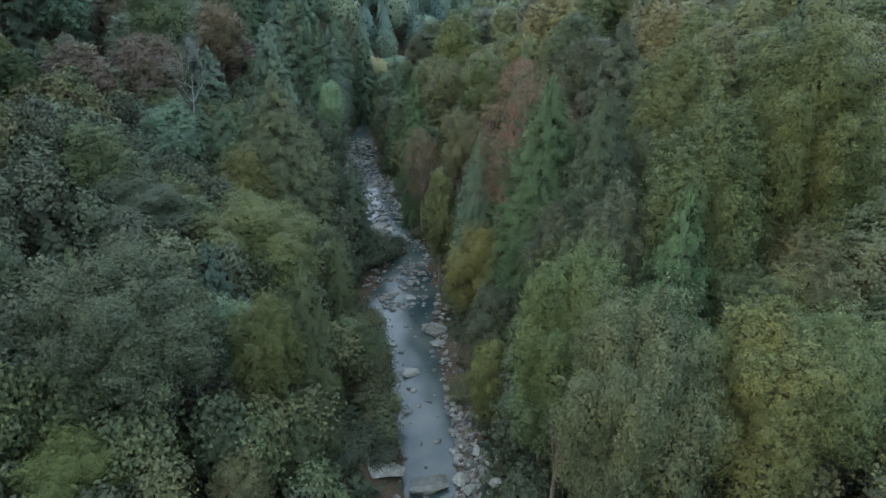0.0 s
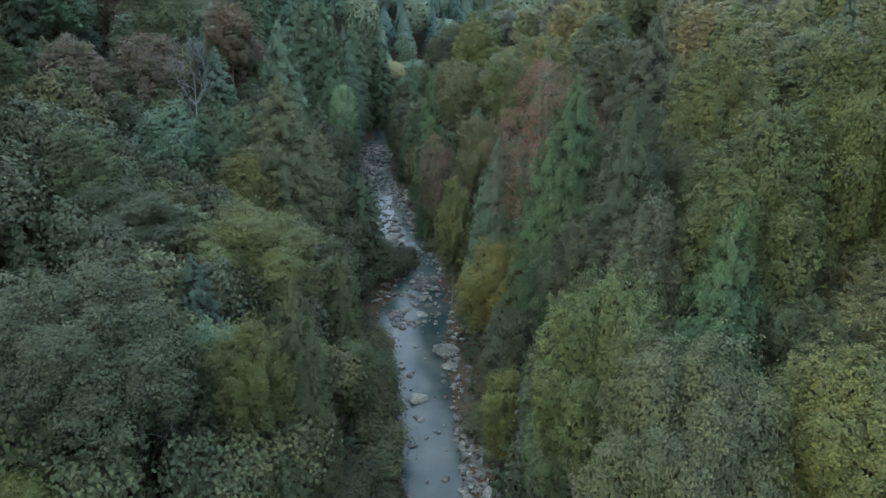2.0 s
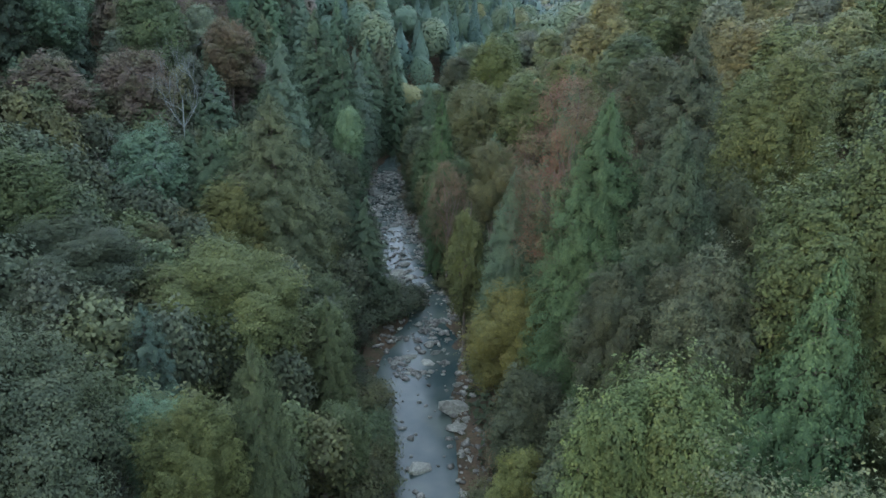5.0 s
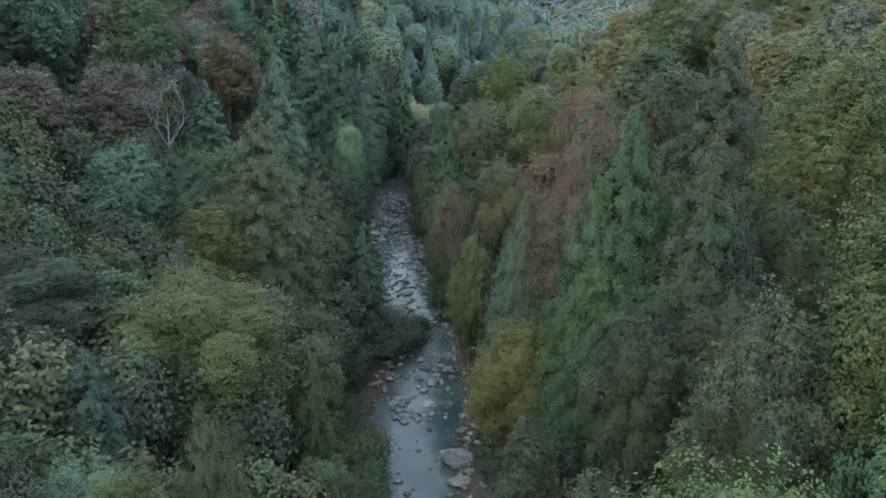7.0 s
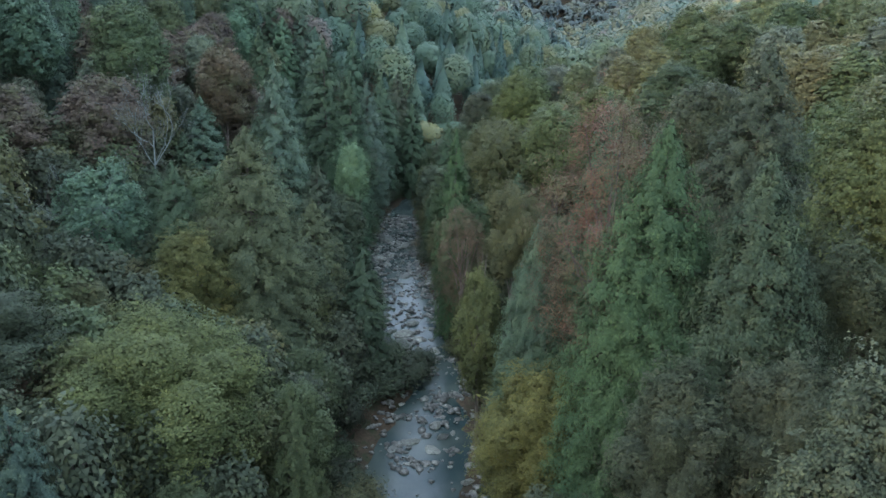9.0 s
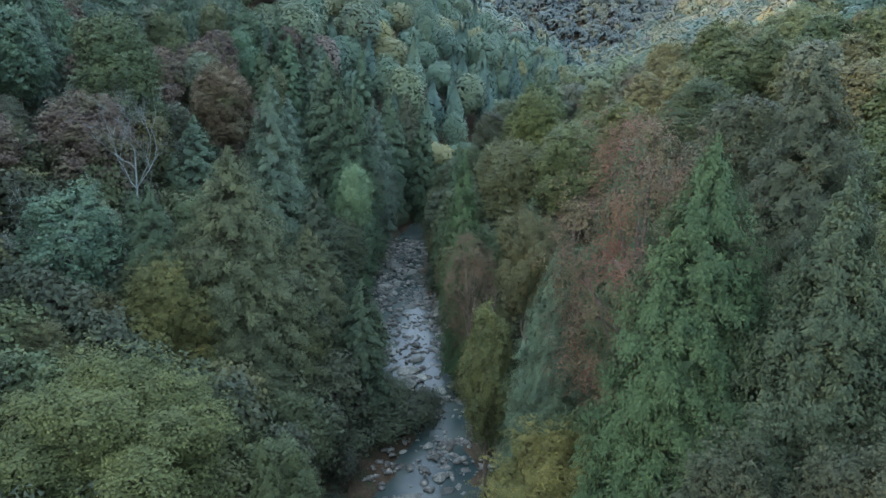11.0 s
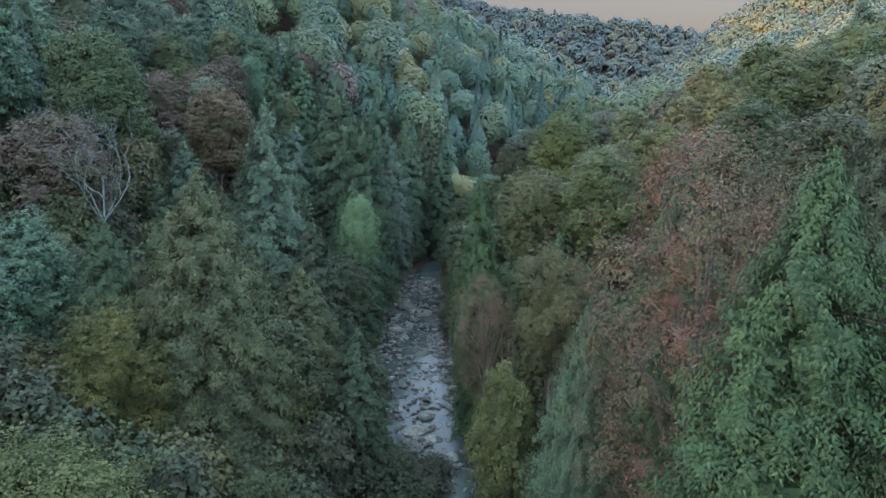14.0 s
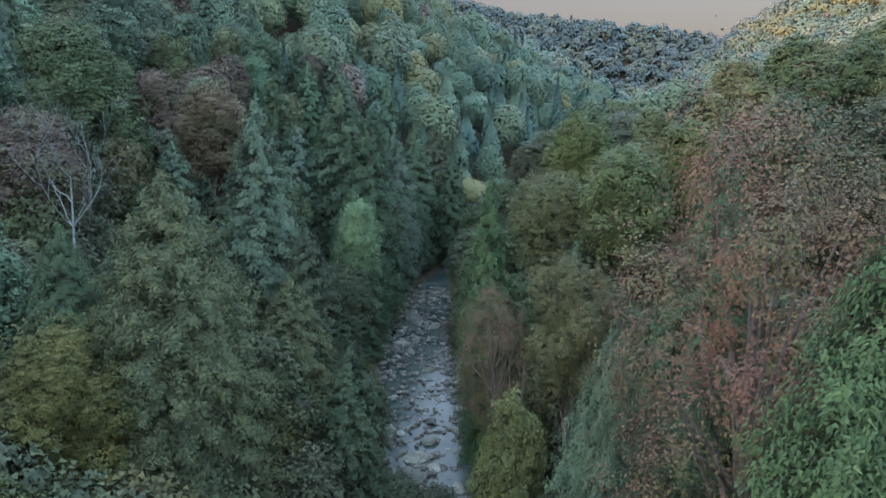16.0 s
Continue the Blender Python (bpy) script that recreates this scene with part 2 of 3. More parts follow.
def leaf_cards(place, normal, length, width, r, along=None):
    """Small three-cornered leaves, each on its own."""
    n = len(place)
    normal = unit(normal)
    if along is None:
        along = r.normal(size=(n, 3))
    u = unit(along - normal * (along * normal).sum(1, keepdims=True))
    v = np.cross(normal, u)
    length = np.broadcast_to(length, n)[:, None] * r.uniform(0.7, 1.3, (n, 1))
    width = np.broadcast_to(width, n)[:, None] * r.uniform(0.7, 1.3, (n, 1))
    corners = np.stack([place + u * length * 0.65, place + v * width * 0.62 - u * length * 0.35, place - v * width * 0.62 - u * length * 0.35], 1)
    return corners.reshape(-1, 3), np.arange(3 * n).reshape(n, 3)


def tube(points, r0, r1, sides=6):
    """A tapered limb along some points."""
    p = np.asarray(points, float)
    n = len(p)
    way = unit(np.gradient(p, axis=0))
    ref = np.where(np.abs(way[:, 2:3]) > 0.9, [[1.0, 0, 0]], [[0, 0, 1.0]])
    a = unit(np.cross(way, ref))
    b = np.cross(way, a)
    ang = np.linspace(0, 2 * math.pi, sides, endpoint=False)
    rad = np.linspace(r0, r1, n)[:, None, None]
    ring = p[:, None] + rad * (np.cos(ang)[None, :, None] * a[:, None] + np.sin(ang)[None, :, None] * b[:, None])
    i, j = np.meshgrid(np.arange(n - 1), np.arange(sides), indexing="ij")
    q = np.stack([i * sides + j, i * sides + (j + 1) % sides, (i + 1) * sides + (j + 1) % sides, (i + 1) * sides + j], -1).reshape(-1, 4)
    return ring.reshape(-1, 3), q


def joined(pieces):
    verts, quads, at = [], [], 0
    for v, q in pieces:
        verts.append(v)
        quads.append(q + at)
        at += len(v)
    return np.vstack(verts), np.vstack(quads)


# ---- tree shapes: each gives a wood mesh and a crown mesh, with its nominal height and radius ----
def broadleaf_shape(seed, height=20.0, radius=4.5, depth=14.0, clumps=30, leaves=6000, leaf=0.30, point=0.0, tuft=8, ragged=0.12, core=True, lump=0.22):
    """A lumpy crown: tufts of leaves over a shell of swelling boughs, with shaded foliage inside."""
    r = np.random.default_rng(seed)
    mid = height - depth * 0.5
    k = np.arange(clumps) + 0.5
    z = 1 - k / clumps * 1.75
    a = k * 2.39996 + r.uniform(-0.5, 0.5, clumps)
    ring = np.clip(1 - z * z, 0, 1) ** 0.5
    lobe = unit(np.stack([ring * np.cos(a), ring * np.sin(a), z], 1) + r.normal(0, 0.10, (clumps, 3)))
    out = r.uniform(0.86, 1.10, clumps)
    sharp = 1 - 2.6 / clumps

    def shell(n, lift):
        d = unit(r.normal(size=(n, 3)) + [0, 0, lift])
        dots = d @ lobe.T
        best = dots.argmax(1)
        swell = np.clip((dots.max(1) - sharp) / (1 - sharp), 0, 1)[:, None]
        full = (1 - lump + lump * swell ** 0.55) * out[best][:, None]
        full = full * np.where(d[:, 2:3] > 0, (1 - 0.45 * d[:, 2:3]) ** point, 1)
        size = np.array([radius, radius, depth * 0.5])
        away = d - lobe[best] * dots.max(1)[:, None]
        return d, d * full * size, unit(d / size * radius * 0.75 + away * (1.1 / (1 - sharp) ** 0.5) * 0.62 + [0, 0, 0.32])

    twigs = max(60, leaves // tuft)
    d, p, nr = shell(twigs, 0.4)
    p = p * np.where(r.uniform(0, 1, (twigs, 1)) < 0.2, r.uniform(0.98, 1 + ragged, (twigs, 1)), r.uniform(0.90, 1.0, (twigs, 1)))
    pick = r.integers(0, twigs, leaves)
    wide = np.clip(0.55 * radius * (tuft / leaves) ** 0.5 * 5.0, 0.12, 0.5)
    spots = p[pick] + r.normal(0, wide, (leaves, 3)) * [1, 1, 0.6]
    normals = nr[pick] + unit(r.normal(size=(twigs, 3)))[pick] * 0.10 + r.normal(0, 0.24, (leaves, 3))
    m = max(leaves // 4, 300) if core else 40
    d, p, nr = shell(m, 0.3)
    spots = np.vstack([spots, p * r.uniform(0.68, 0.86, (m, 1))]) + [0, 0, mid]
    normals = np.vstack([normals, nr])
    big = np.concatenate([np.full(leaves, leaf), np.full(m, min(leaf * 1.7, 0.6))])
    crown = leaf_cards(spots, normals, big, big * 0.74, r)
    centre = lobe * out[:, None] * [radius * 0.8, radius * 0.8, depth * 0.4] + [0, 0, mid]
    s = np.linspace(0, 1, 7)[:, None]
    lean = r.normal(0, 0.5, 2)
    stem = np.hstack([lean * s ** 2, s * (height - depth * 0.3)])
    wood = [tube(stem, 0.28, 0.07, 8)]
    for c in centre[r.permutation(int(clumps * 0.55))[:18]]:
        f = r.uniform(0.45, 0.85)
        start = np.array([*(lean * f * f), f * (height - depth * 0.3)])
        mid_way = (start + c) / 2 + [0, 0, r.uniform(0.2, 0.9)]
        t = np.linspace(0, 1, 6)[:, None]
        wood.append(tube((1 - t) ** 2 * start + 2 * t * (1 - t) * mid_way + t * t * (c + (c - start) * 0.12), 0.11, 0.02, 5))
    return mesh_of("trunk", *joined(wood), True), mesh_of("crown", *crown), height, radius


def hemlock_shape(seed, height=25.0, radius=5.0, branches=120, sprays=9.0, spray=0.62, slim=0.28, low=0.05, droop=0.12, full=0.27):
    """A cone of drooping branches; sprays: how many to a metre of branch; full: how soon it widens below the tip."""
    r = np.random.default_rng(seed)
    u = np.clip((np.arange(branches) + r.uniform(0, 1, branches)) / branches, 0.004, 1)
    f = np.clip(1 - (1 - low) * u ** 0.8, low, 0.995)
    a = np.arange(branches) * 2.39996 + r.uniform(-0.9, 0.9, branches)
    s1, s2, s3 = r.uniform(0, 6.28, 3)
    h = f * height
    bough = 1 + 0.05 * np.sin(2 * a + 1.1 * h + s1) + 0.05 * np.sin(3 * a - 2.3 * h + s2) + 0.045 * np.sin(5 * a + 4.1 * h + s3)
    reach = radius * np.tanh((1 - f) / full) * (1 - 0.2 * (1 - f) ** 4) * bough * np.where(r.uniform(0, 1, branches) < 0.12, r.uniform(1.0, 1.13, branches), r.uniform(0.84, 1.02, branches)) + 0.06
    pieces, wood = [], [tube(np.stack([r.normal(0, 0.05, 9), r.normal(0, 0.05, 9), np.linspace(0, height * 0.985, 9)], 1), 0.30, 0.02, 8)]
    for h, l, b in zip(f * height, reach, a):
        out, side = np.array([math.cos(b), math.sin(b), 0]), np.array([-math.sin(b), math.cos(b), 0])
        rise = 0.55 * (h / height) ** 3 - droop + r.normal(0, 0.08)
        n = 5 + int(sprays * l)
        s = r.uniform(0.05, 1, (n, 1)) ** 0.5
        w = r.normal(0, 0.5, (n, 1)) * (0.20 * l * (1.2 - s) + 0.12)
        place = out * l * s + side * w + np.array([0, 0, 1.0]) * (h + rise * l * s - 0.13 * l * s * s - 0.30 * np.abs(w) + r.normal(0, 0.2, (n, 1)))
        along = out + side * np.sign(w) * 0.6 + [0, 0, -0.12] + r.normal(0, 0.32, (n, 3))
        normal = np.array([0, 0, 0.5]) + out * 0.95 + side * np.sign(w) * 0.22 + r.normal(0, 0.17, (n, 3))
        pieces.append(leaf_cards(place, normal, spray, spray * slim, r, along))
        if l > 1.2 and r.uniform() < min(1.0, 260 / branches):
            m = 2 + int(2 * l)
            t = r.uniform(0.25, 0.62, (m, 1))
            place = out * l * t + side * r.normal(0, 0.22 * l, (m, 1)) * t + np.array([0, 0, 1.0]) * (h + rise * l * t - 0.15)
            pieces.append(leaf_cards(place, out + np.array([0, 0, 0.5]) + r.normal(0, 0.15, (m, 3)), 0.42, 0.32, r))
        if l > 1.2 and r.uniform() < 0.3:
            t = np.linspace(0, 0.8, 4)[:, None]
            wood.append(tube(out * l * t + np.array([0, 0, 1.0]) * (h + rise * l * t - 0.13 * l * t * t - 0.06), 0.04, 0.01, 4))
    return mesh_of("trunk", *joined(wood), True), mesh_of("crown", *joined(pieces)), height, radius


def limbs_of(start, way, length, thick, depth, r, out):
    n = 6
    p = [np.array(start)]
    d = np.array(way)
    for i in range(n):
        d = unit(d + r.normal(0, 0.16, 3) + [0, 0, 0.05])
        p.append(p[-1] + d * length / n)
    out.append(tube(p, thick, thick * 0.45, 6 if depth > 2 else 4 if depth else 3))
    if depth:
        for k in range(4 if depth > 1 else 6):
            i = r.integers(2, n + 1)
            turn = unit(unit(p[i] - p[i - 1]) + r.normal(0, 0.75, 3))
            limbs_of(p[i], turn, length * r.uniform(0.45, 0.7), thick * 0.5, depth - 1, r, out)


def bare_shape(seed, height=16.0, forks=3):
    r = np.random.default_rng(seed)
    out = []
    stem = np.stack([np.linspace(0, 0.6, 8), r.normal(0, 0.1, 8), np.linspace(0, height * 0.72, 8)], 1)
    out.append(tube(stem, 0.11, 0.05, 8))
    for k in range(6):
        i = r.integers(3, 8)
        a = k * 2.1 + r.uniform(-0.4, 0.4)
        limbs_of(stem[max(i, 5)], unit(np.array([math.cos(a) * 1.2, math.sin(a) * 1.2, 1.0])), height * r.uniform(0.26, 0.38), 0.033, forks, r, out)
    return mesh_of("trunk", *joined(out), True)


SHAPES = {}
for n in range(4):
    deep = 15.0 + 0.7 * n if n < 3 else 18
    SHAPES["broad", n] = broadleaf_shape(20 + n, 20, 4.5, deep, 30 + 6 * n, 22000, 0.225)
    SHAPES["broad_far", n] = broadleaf_shape(40 + n, 20, 4.5, deep, 24 + 5 * n, 11000, 0.33, tuft=6)
    SHAPES["broad_near", n] = broadleaf_shape(30 + n, 20, 4.5, deep, 26 + 5 * n, 66000, 0.13, tuft=9, ragged=0.22, lump=0.42)
    SHAPES["hemlock_far", n] = hemlock_shape(80 + n, 25, 5.0, 340, 10.0, 0.46, 0.40, full=0.34 + 0.05 * n)
for n in range(3):
    SHAPES["hemlock_close", n] = hemlock_shape(76 + n, 25, 5.0, 1500, 44, 0.16, 0.34, full=0.35 + 0.05 * n)
    SHAPES["hemlock_near", n] = hemlock_shape(70 + n, 25, 5.0, 900, 34, 0.19, 0.34, full=0.35 + 0.05 * n)
    SHAPES["hemlock", n] = hemlock_shape(60 + n, 25, 5.0, 520, 17, 0.30, 0.36, full=0.35 + 0.05 * n)
    SHAPES["shrub", n] = broadleaf_shape(100 + n, 3.2, 2.0, 3.0, 16, 1900, 0.18, ragged=0.25)
    SHAPES["narrow", n] = broadleaf_shape(110 + n, 20, 3.2, 17, 44, 17000, 0.19, point=0.8)
    SHAPES["broad_wide", n] = broadleaf_shape(150 + n, 18, 6.4, 13.5 + n, 44 + 6 * n, 80000, 0.135, tuft=10, ragged=0.2, lump=0.38)
    SHAPES["sapling", n] = broadleaf_shape(140 + n, 9, 2.4, 7.6, 18, 1900, 0.32, tuft=5)
SHAPES["thin", 0] = broadleaf_shape(130, 20, 4.5, 13.5, 60, 46000, 0.08, tuft=9, ragged=0.3, core=False)
SHAPES["pine", 0] = broadleaf_shape(120, 24, 4.5, 17, 20, 7000, 0.36, point=0.5)
SHAPES["pine", 1] = broadleaf_shape(121, 24, 4.5, 16, 18, 7000, 0.36, point=0.3)
COUNT = {}
for kind, n in SHAPES:
    COUNT[kind] = max(COUNT.get(kind, 0), n + 1)

# sage, sunny and straw are light: haze painted into farther trees' leaf colour
TINTS = dict(
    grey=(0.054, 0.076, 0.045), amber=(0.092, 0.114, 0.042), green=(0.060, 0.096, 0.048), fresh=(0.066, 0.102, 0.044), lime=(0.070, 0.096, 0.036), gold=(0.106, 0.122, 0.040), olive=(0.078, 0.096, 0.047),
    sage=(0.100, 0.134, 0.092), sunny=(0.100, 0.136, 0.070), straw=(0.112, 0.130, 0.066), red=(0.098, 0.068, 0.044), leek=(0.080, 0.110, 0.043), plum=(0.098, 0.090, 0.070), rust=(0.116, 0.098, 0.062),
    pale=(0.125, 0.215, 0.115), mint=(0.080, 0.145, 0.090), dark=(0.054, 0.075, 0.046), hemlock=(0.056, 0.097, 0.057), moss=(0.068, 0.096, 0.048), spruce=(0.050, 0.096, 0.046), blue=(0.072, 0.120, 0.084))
WORDS = dict(amber="yellowing", grey="grey-green", green="green", fresh="fresh green", lime="yellow-green", gold="golden yellow", olive="olive green", red="rust-red", leek="yellow-green", plum="purplish brown",
             rust="brownish", pale="pale mint green", mint="bluish mint green", dark="dark green", sage="sage green", sunny="light green", straw="straw-coloured green", spruce="green", moss="mossy green", hemlock="dark green", blue="blue-green")
PLACED, TOPS = [], []


def tree(kind, tint, x, y, top, radius, label="", group="", variant=None, height=None, mat=None):
    """A tree with its foot on the ground; its tip is at the height top, or height above the ground."""
    base = float(ground(x, y)[0]) - 0.25
    tall = height if height else top - base
    n = (len(PLACED) if variant is None else variant) % COUNT[kind]
    if kind in ("broad", "broad_far", "broad_near"):
        n = 3 if tall < 15 else n % 3
    wood, crown, h0, r0 = SHAPES[kind, n]
    if height and kind != "shrub":
        radius = min(radius, 0.27 * tall)
    conifer = kind.startswith(("hemlock", "pine"))
    what = "hemlock" if kind.startswith("hemlock") else "pine" if kind == "pine" else "shrub" if kind == "shrub" else "young_tree" if kind == "sapling" else "broadleaf_tree"
    foot = new(what)
    foot.empty_display_size = 0.5
    foot.matrix_world = pose(x, y, base, 0, 0, (37 * len(PLACED)) % 360) @ Matrix.Diagonal((radius / r0, radius / r0, tall / h0, 1))
    part("trunk", wood, BARK, foot)
    c = part("crown", crown, NEEDLES, foot)
    if kind.startswith("broad") and tall > 12:
        k = min(1.0, max(0.55 if kind in ("broad", "broad_far") else 0.74, (2.3 * radius + 2.5) / (0.76 * tall)))
        c.matrix_local = Matrix.Translation((0, 0, (1 - k) * h0)) @ Matrix.Diagonal((1, 1, k, 1))
    c.material_slots[0].link = "OBJECT"
    c.material_slots[0].material = mat or (NEEDLES if conifer else TURNING if tint in ("gold", "amber") else RED_LEAVES if tint in ("red", "plum", "rust") else LEAVES)
    j = rng.uniform(0.96, 1.04, 3) * rng.uniform(0.86, 1.14) * (1.14, 1.0, 1.04)
    c.color = (*[v * s for v, s in zip(TINTS[tint], j)], 1)
    kindword = {"hemlock": "hemlock with drooping sprays", "pine": "pine with layered branches", "shrub": "shrub on the stony bank", "young_tree": "young broadleaf tree under taller crowns"}.get(what, "broadleaf tree with a lumpy crown")
    tagged(foot, label or WORDS[tint] + " " + kindword, what.replace("_", " ").replace("broadleaf ", "").replace("young ", ""), group)
    PLACED.append((x, y, radius))
    TOPS.append((x, y, base + tall))
    return foot


# ---- ground and water ----
def steps(lo, hi, fine, grow, a, b):
    line = list(np.arange(lo, hi, fine))
    s = fine
    while line[-1] < b:
        s *= grow
        line.append(line[-1] + s)
    s = fine
    while line[0] > a:
        s *= grow
        line.insert(0, line[0] - s)
    return np.array(line)


def build_ground():
    xs, ys = steps(-48, 42, 1.2, 1.1, -2400, 2400), steps(20, 190, 1.4, 1.1, -900, 2900)
    X, Y = np.meshgrid(xs, ys)
    Z = ground(X.ravel(), Y.ravel())
    nx, ny = len(xs), len(ys)
    i, j = np.meshgrid(np.arange(ny - 1), np.arange(nx - 1), indexing="ij")
    q = np.stack([i * nx + j, i * nx + j + 1, (i + 1) * nx + j + 1, (i + 1) * nx + j], -1).reshape(-1, 4)
    ob = part("ground", mesh_of("ground", np.stack([X.ravel(), Y.ravel(), Z], 1), q, True), EARTH, None)
    tagged(ob, "forest floor of brown leaf litter on steep gorge slopes", "ground", "", "structure")


def build_water():
    ys = np.concatenate([np.arange(-200, -20, 6.0), np.arange(-20, 230, 1.0)])
    left = np.interp(ys, STREAM[:, 0], STREAM[:, 1]) - 0.7
    right = np.interp(ys, STREAM[:, 0], STREAM[:, 2]) + 0.7
    level = np.interp(ys, STREAM[:, 0], STREAM[:, 3])
    across = np.linspace(0, 1, 9)
    X = left[:, None] + (right - left)[:, None] * across
    Y = np.broadcast_to(ys[:, None], X.shape)
    Z = level[:, None] + lumps(X, Y, 1.3, 9) * 0.05
    ny, nx = X.shape
    i, j = np.meshgrid(np.arange(ny - 1), np.arange(nx - 1), indexing="ij")
    q = np.stack([i * nx + j, i * nx + j + 1, (i + 1) * nx + j + 1, (i + 1) * nx + j], -1).reshape(-1, 4)
    ob = part("water", mesh_of("water", np.stack([X.ravel(), Y.ravel(), Z.ravel()], 1), q, True), WATER, None)
    tagged(ob, "shallow rocky stream reflecting the pale evening sky", "stream", "", "structure")


build_ground()
build_water()


# ---- boulders ----
def boulder_mesh(seed, cuts=13, divide=2, name="boulder"):
    r = np.random.default_rng(seed)
    bm = bmesh.new()
    bmesh.ops.create_icosphere(bm, subdivisions=divide, radius=1.0)
    planes = [(Vector(unit(r.normal(size=3))), r.uniform(0.36, 0.78)) for _ in range(cuts)]
    for v in bm.verts:
        for n, d in planes:
            over = v.co.dot(n) - d
            if over > 0:
                v.co -= n * over * 0.97
        v.co += v.co.normalized() * noise.noise(v.co * 2.2 + Vector((seed, 0, 0))) * 0.06
    me = bpy.data.meshes.new(name)
    bm.to_mesh(me)
    bm.free()
    return me


BOULDERS = [boulder_mesh(200 + n) for n in range(8)]
ROCK_SPOTS = []


def boulder(x, y, length, width, tall, turn=0.0, shape=0, sink=0.35, label="", z=None):
    e, s, level = beside(x, y)
    base = max(float(ground(x, y)[0]), float(level[0]) - 0.15) if z is None else z
    me = BOULDERS[shape % len(BOULDERS)]
    ob = part("boulder", me, ROCK, None)
    ob.matrix_world = pose(x, y, base + tall * (0.5 - sink), 0, 0, turn) @ Matrix.Diagonal((length / 1.7, width / 1.7, tall / 1.6, 1))
    tagged(ob, label or "weathered grey boulder in the stream bed", "boulder", "boulders in the stream")
    ROCK_SPOTS.append((x, y, max(length, width) / 2))


# big ones that stand out
boulder(-5.2, 48.0, 6.2, 3.2, 2.2, -14, 0, 0.3, "long flat pale grey slab of rock at the pool's foot")
boulder(-1.2, 46.6, 5.4, 2.8, 2.0, 5, 1, 0.3, "flat pale grey slab of rock across the stream")
boulder(1.9, 47.4, 1.5, 1.9, 1.2, 30, 2, 0.3)
boulder(3.6, 50.3, 1.7, 1.3, 1.5, 60, 3)
boulder(2.9, 45.8, 2.1, 1.6, 1.5, 20, 4)
boulder(4.5, 47.4, 1.8, 1.5, 1.4, -35, 5)
boulder(3.2, 48.9, 1.5, 1.1, 1.0, 70, 6)
boulder(5.4, 46.0, 1.7, 1.3, 1.3, 10, 7)
boulder(-3.3, 64.6, 2.0, 2.8, 1.1, -25, 4, 0.3)
boulder(-0.6, 74.0, 3.6, 2.6, 2.2, 10, 5, 0.3, "large angular grey boulder at the water's edge")
boulder(-0.3, 70.6, 2.6, 1.6, 1.1, 0, 6, 0.3)
boulder(-6.6, 84.5, 2.4, 1.6, 1.0, 20, 7)
boulder(-4.2, 83.3, 2.2, 1.5, 0.9, -20, 0)
boulder(-8.4, 83.0, 1.8, 1.3, 0.8, 50, 1)
boulder(-10.6, 103.5, 3.0, 2.0, 1.3, 15, 2)
boulder(-13.6, 121.0, 2.2, 1.7, 1.0, -10, 3)
boulder(-18.6, 128.0, 2.6, 1.8, 1.2, 25, 4)
boulder(-17.2, 129.8, 2.4, 1.8, 1.1, 75, 5)
boulder(-19.5, 136.5, 3.0, 2.4, 2.4, 5, 6, 0.3, "tall dark boulder beside the rapids")

# hand-placed trees, near to far, left bank first
tree("broad_wide", "grey", -22.0, 39.5, 26.6, 6.4, "large grey-green oak on the slope", variant=0)
tree("broad_near", "lime", -23.5, 32.0, 17.5, 3.4, variant=1)
tree("broad_near", "lime", -13.4, 42.8, 21.8, 2.9, variant=2)
tree("hemlock_near", "moss", -11.0, 46.2, 23.6, 2.9, "narrow pointed fresh green tree above the pool", variant=0)
tree("broad_near", "mint", -16.8, 45.0, 20.2, 2.5, variant=3)
tree("hemlock", "blue", -20.8, 52.6, 22.4, 2.4, variant=0)
tree("hemlock", "moss", -12.2, 42.2, 14.4, 3.0, variant=1)
tree("broad_wide", "leek", -19.6, 63.4, 22.4, 7.0, "large round yellow-green tree above the stream", variant=1)
tree("broad_wide", "grey", -31.5, 60.5, 25.4, 6.4, "large grey-green oak with a rounded crown", variant=2)
tree("broad", "fresh", -34.2, 62.5, 30.0, 3.6, variant=3)
tree("broad", "moss", -9.2, 58.8, 11.0, 2.4, variant=0)
tree("hemlock", "moss", -11.6, 65.0, 17.5, 3.0, variant=2)
tree("broad", "moss", -13.6, 71.0, 14.0, 3.2, variant=1)
tree("broad", "moss", -15.6, 78.0, 13.4, 3.2, variant=2)
tree("hemlock_near", "moss", -21.6, 84.4, 31.8, 6.8, "tall dark green hemlock beside the stream", variant=0)
tree("broad", "mint", -34.6, 82.0, 28.4, 4.2, variant=0)
tree("broad_near", "amber", -24.8, 78.8, 23.8, 3.9, "yellowing tree among the hemlocks", variant=3)
tree("broad", "olive", -31.0, 77.0, 21.0, 3.8, variant=1)
tree("hemlock", "blue", -27.4, 108.0, 36.8, 5.4, "tall blue-green hemlock with a pale top", variant=2)
tree("broad", "pale", -19.2, 112.8, 26.6, 2.3, variant=3)
tree("broad", "rust", -39.5, 120.0, 39.0, 4.2, variant=1)
tree("broad", "plum", -42.3, 95.5, 35.6, 4.8, variant=0)
tree("broad", "plum", -48.0, 88.0, 35.0, 4.5, variant=2)
tree("broad", "green", -42.6, 103.0, 43.6, 4.4, variant=3)
tree("hemlock", "hemlock", -23.8, 131.2, 35.0, 5.4, variant=1)
tree("hemlock", "hemlock", -30.0, 138.5, 39.8, 6.0, variant=0)
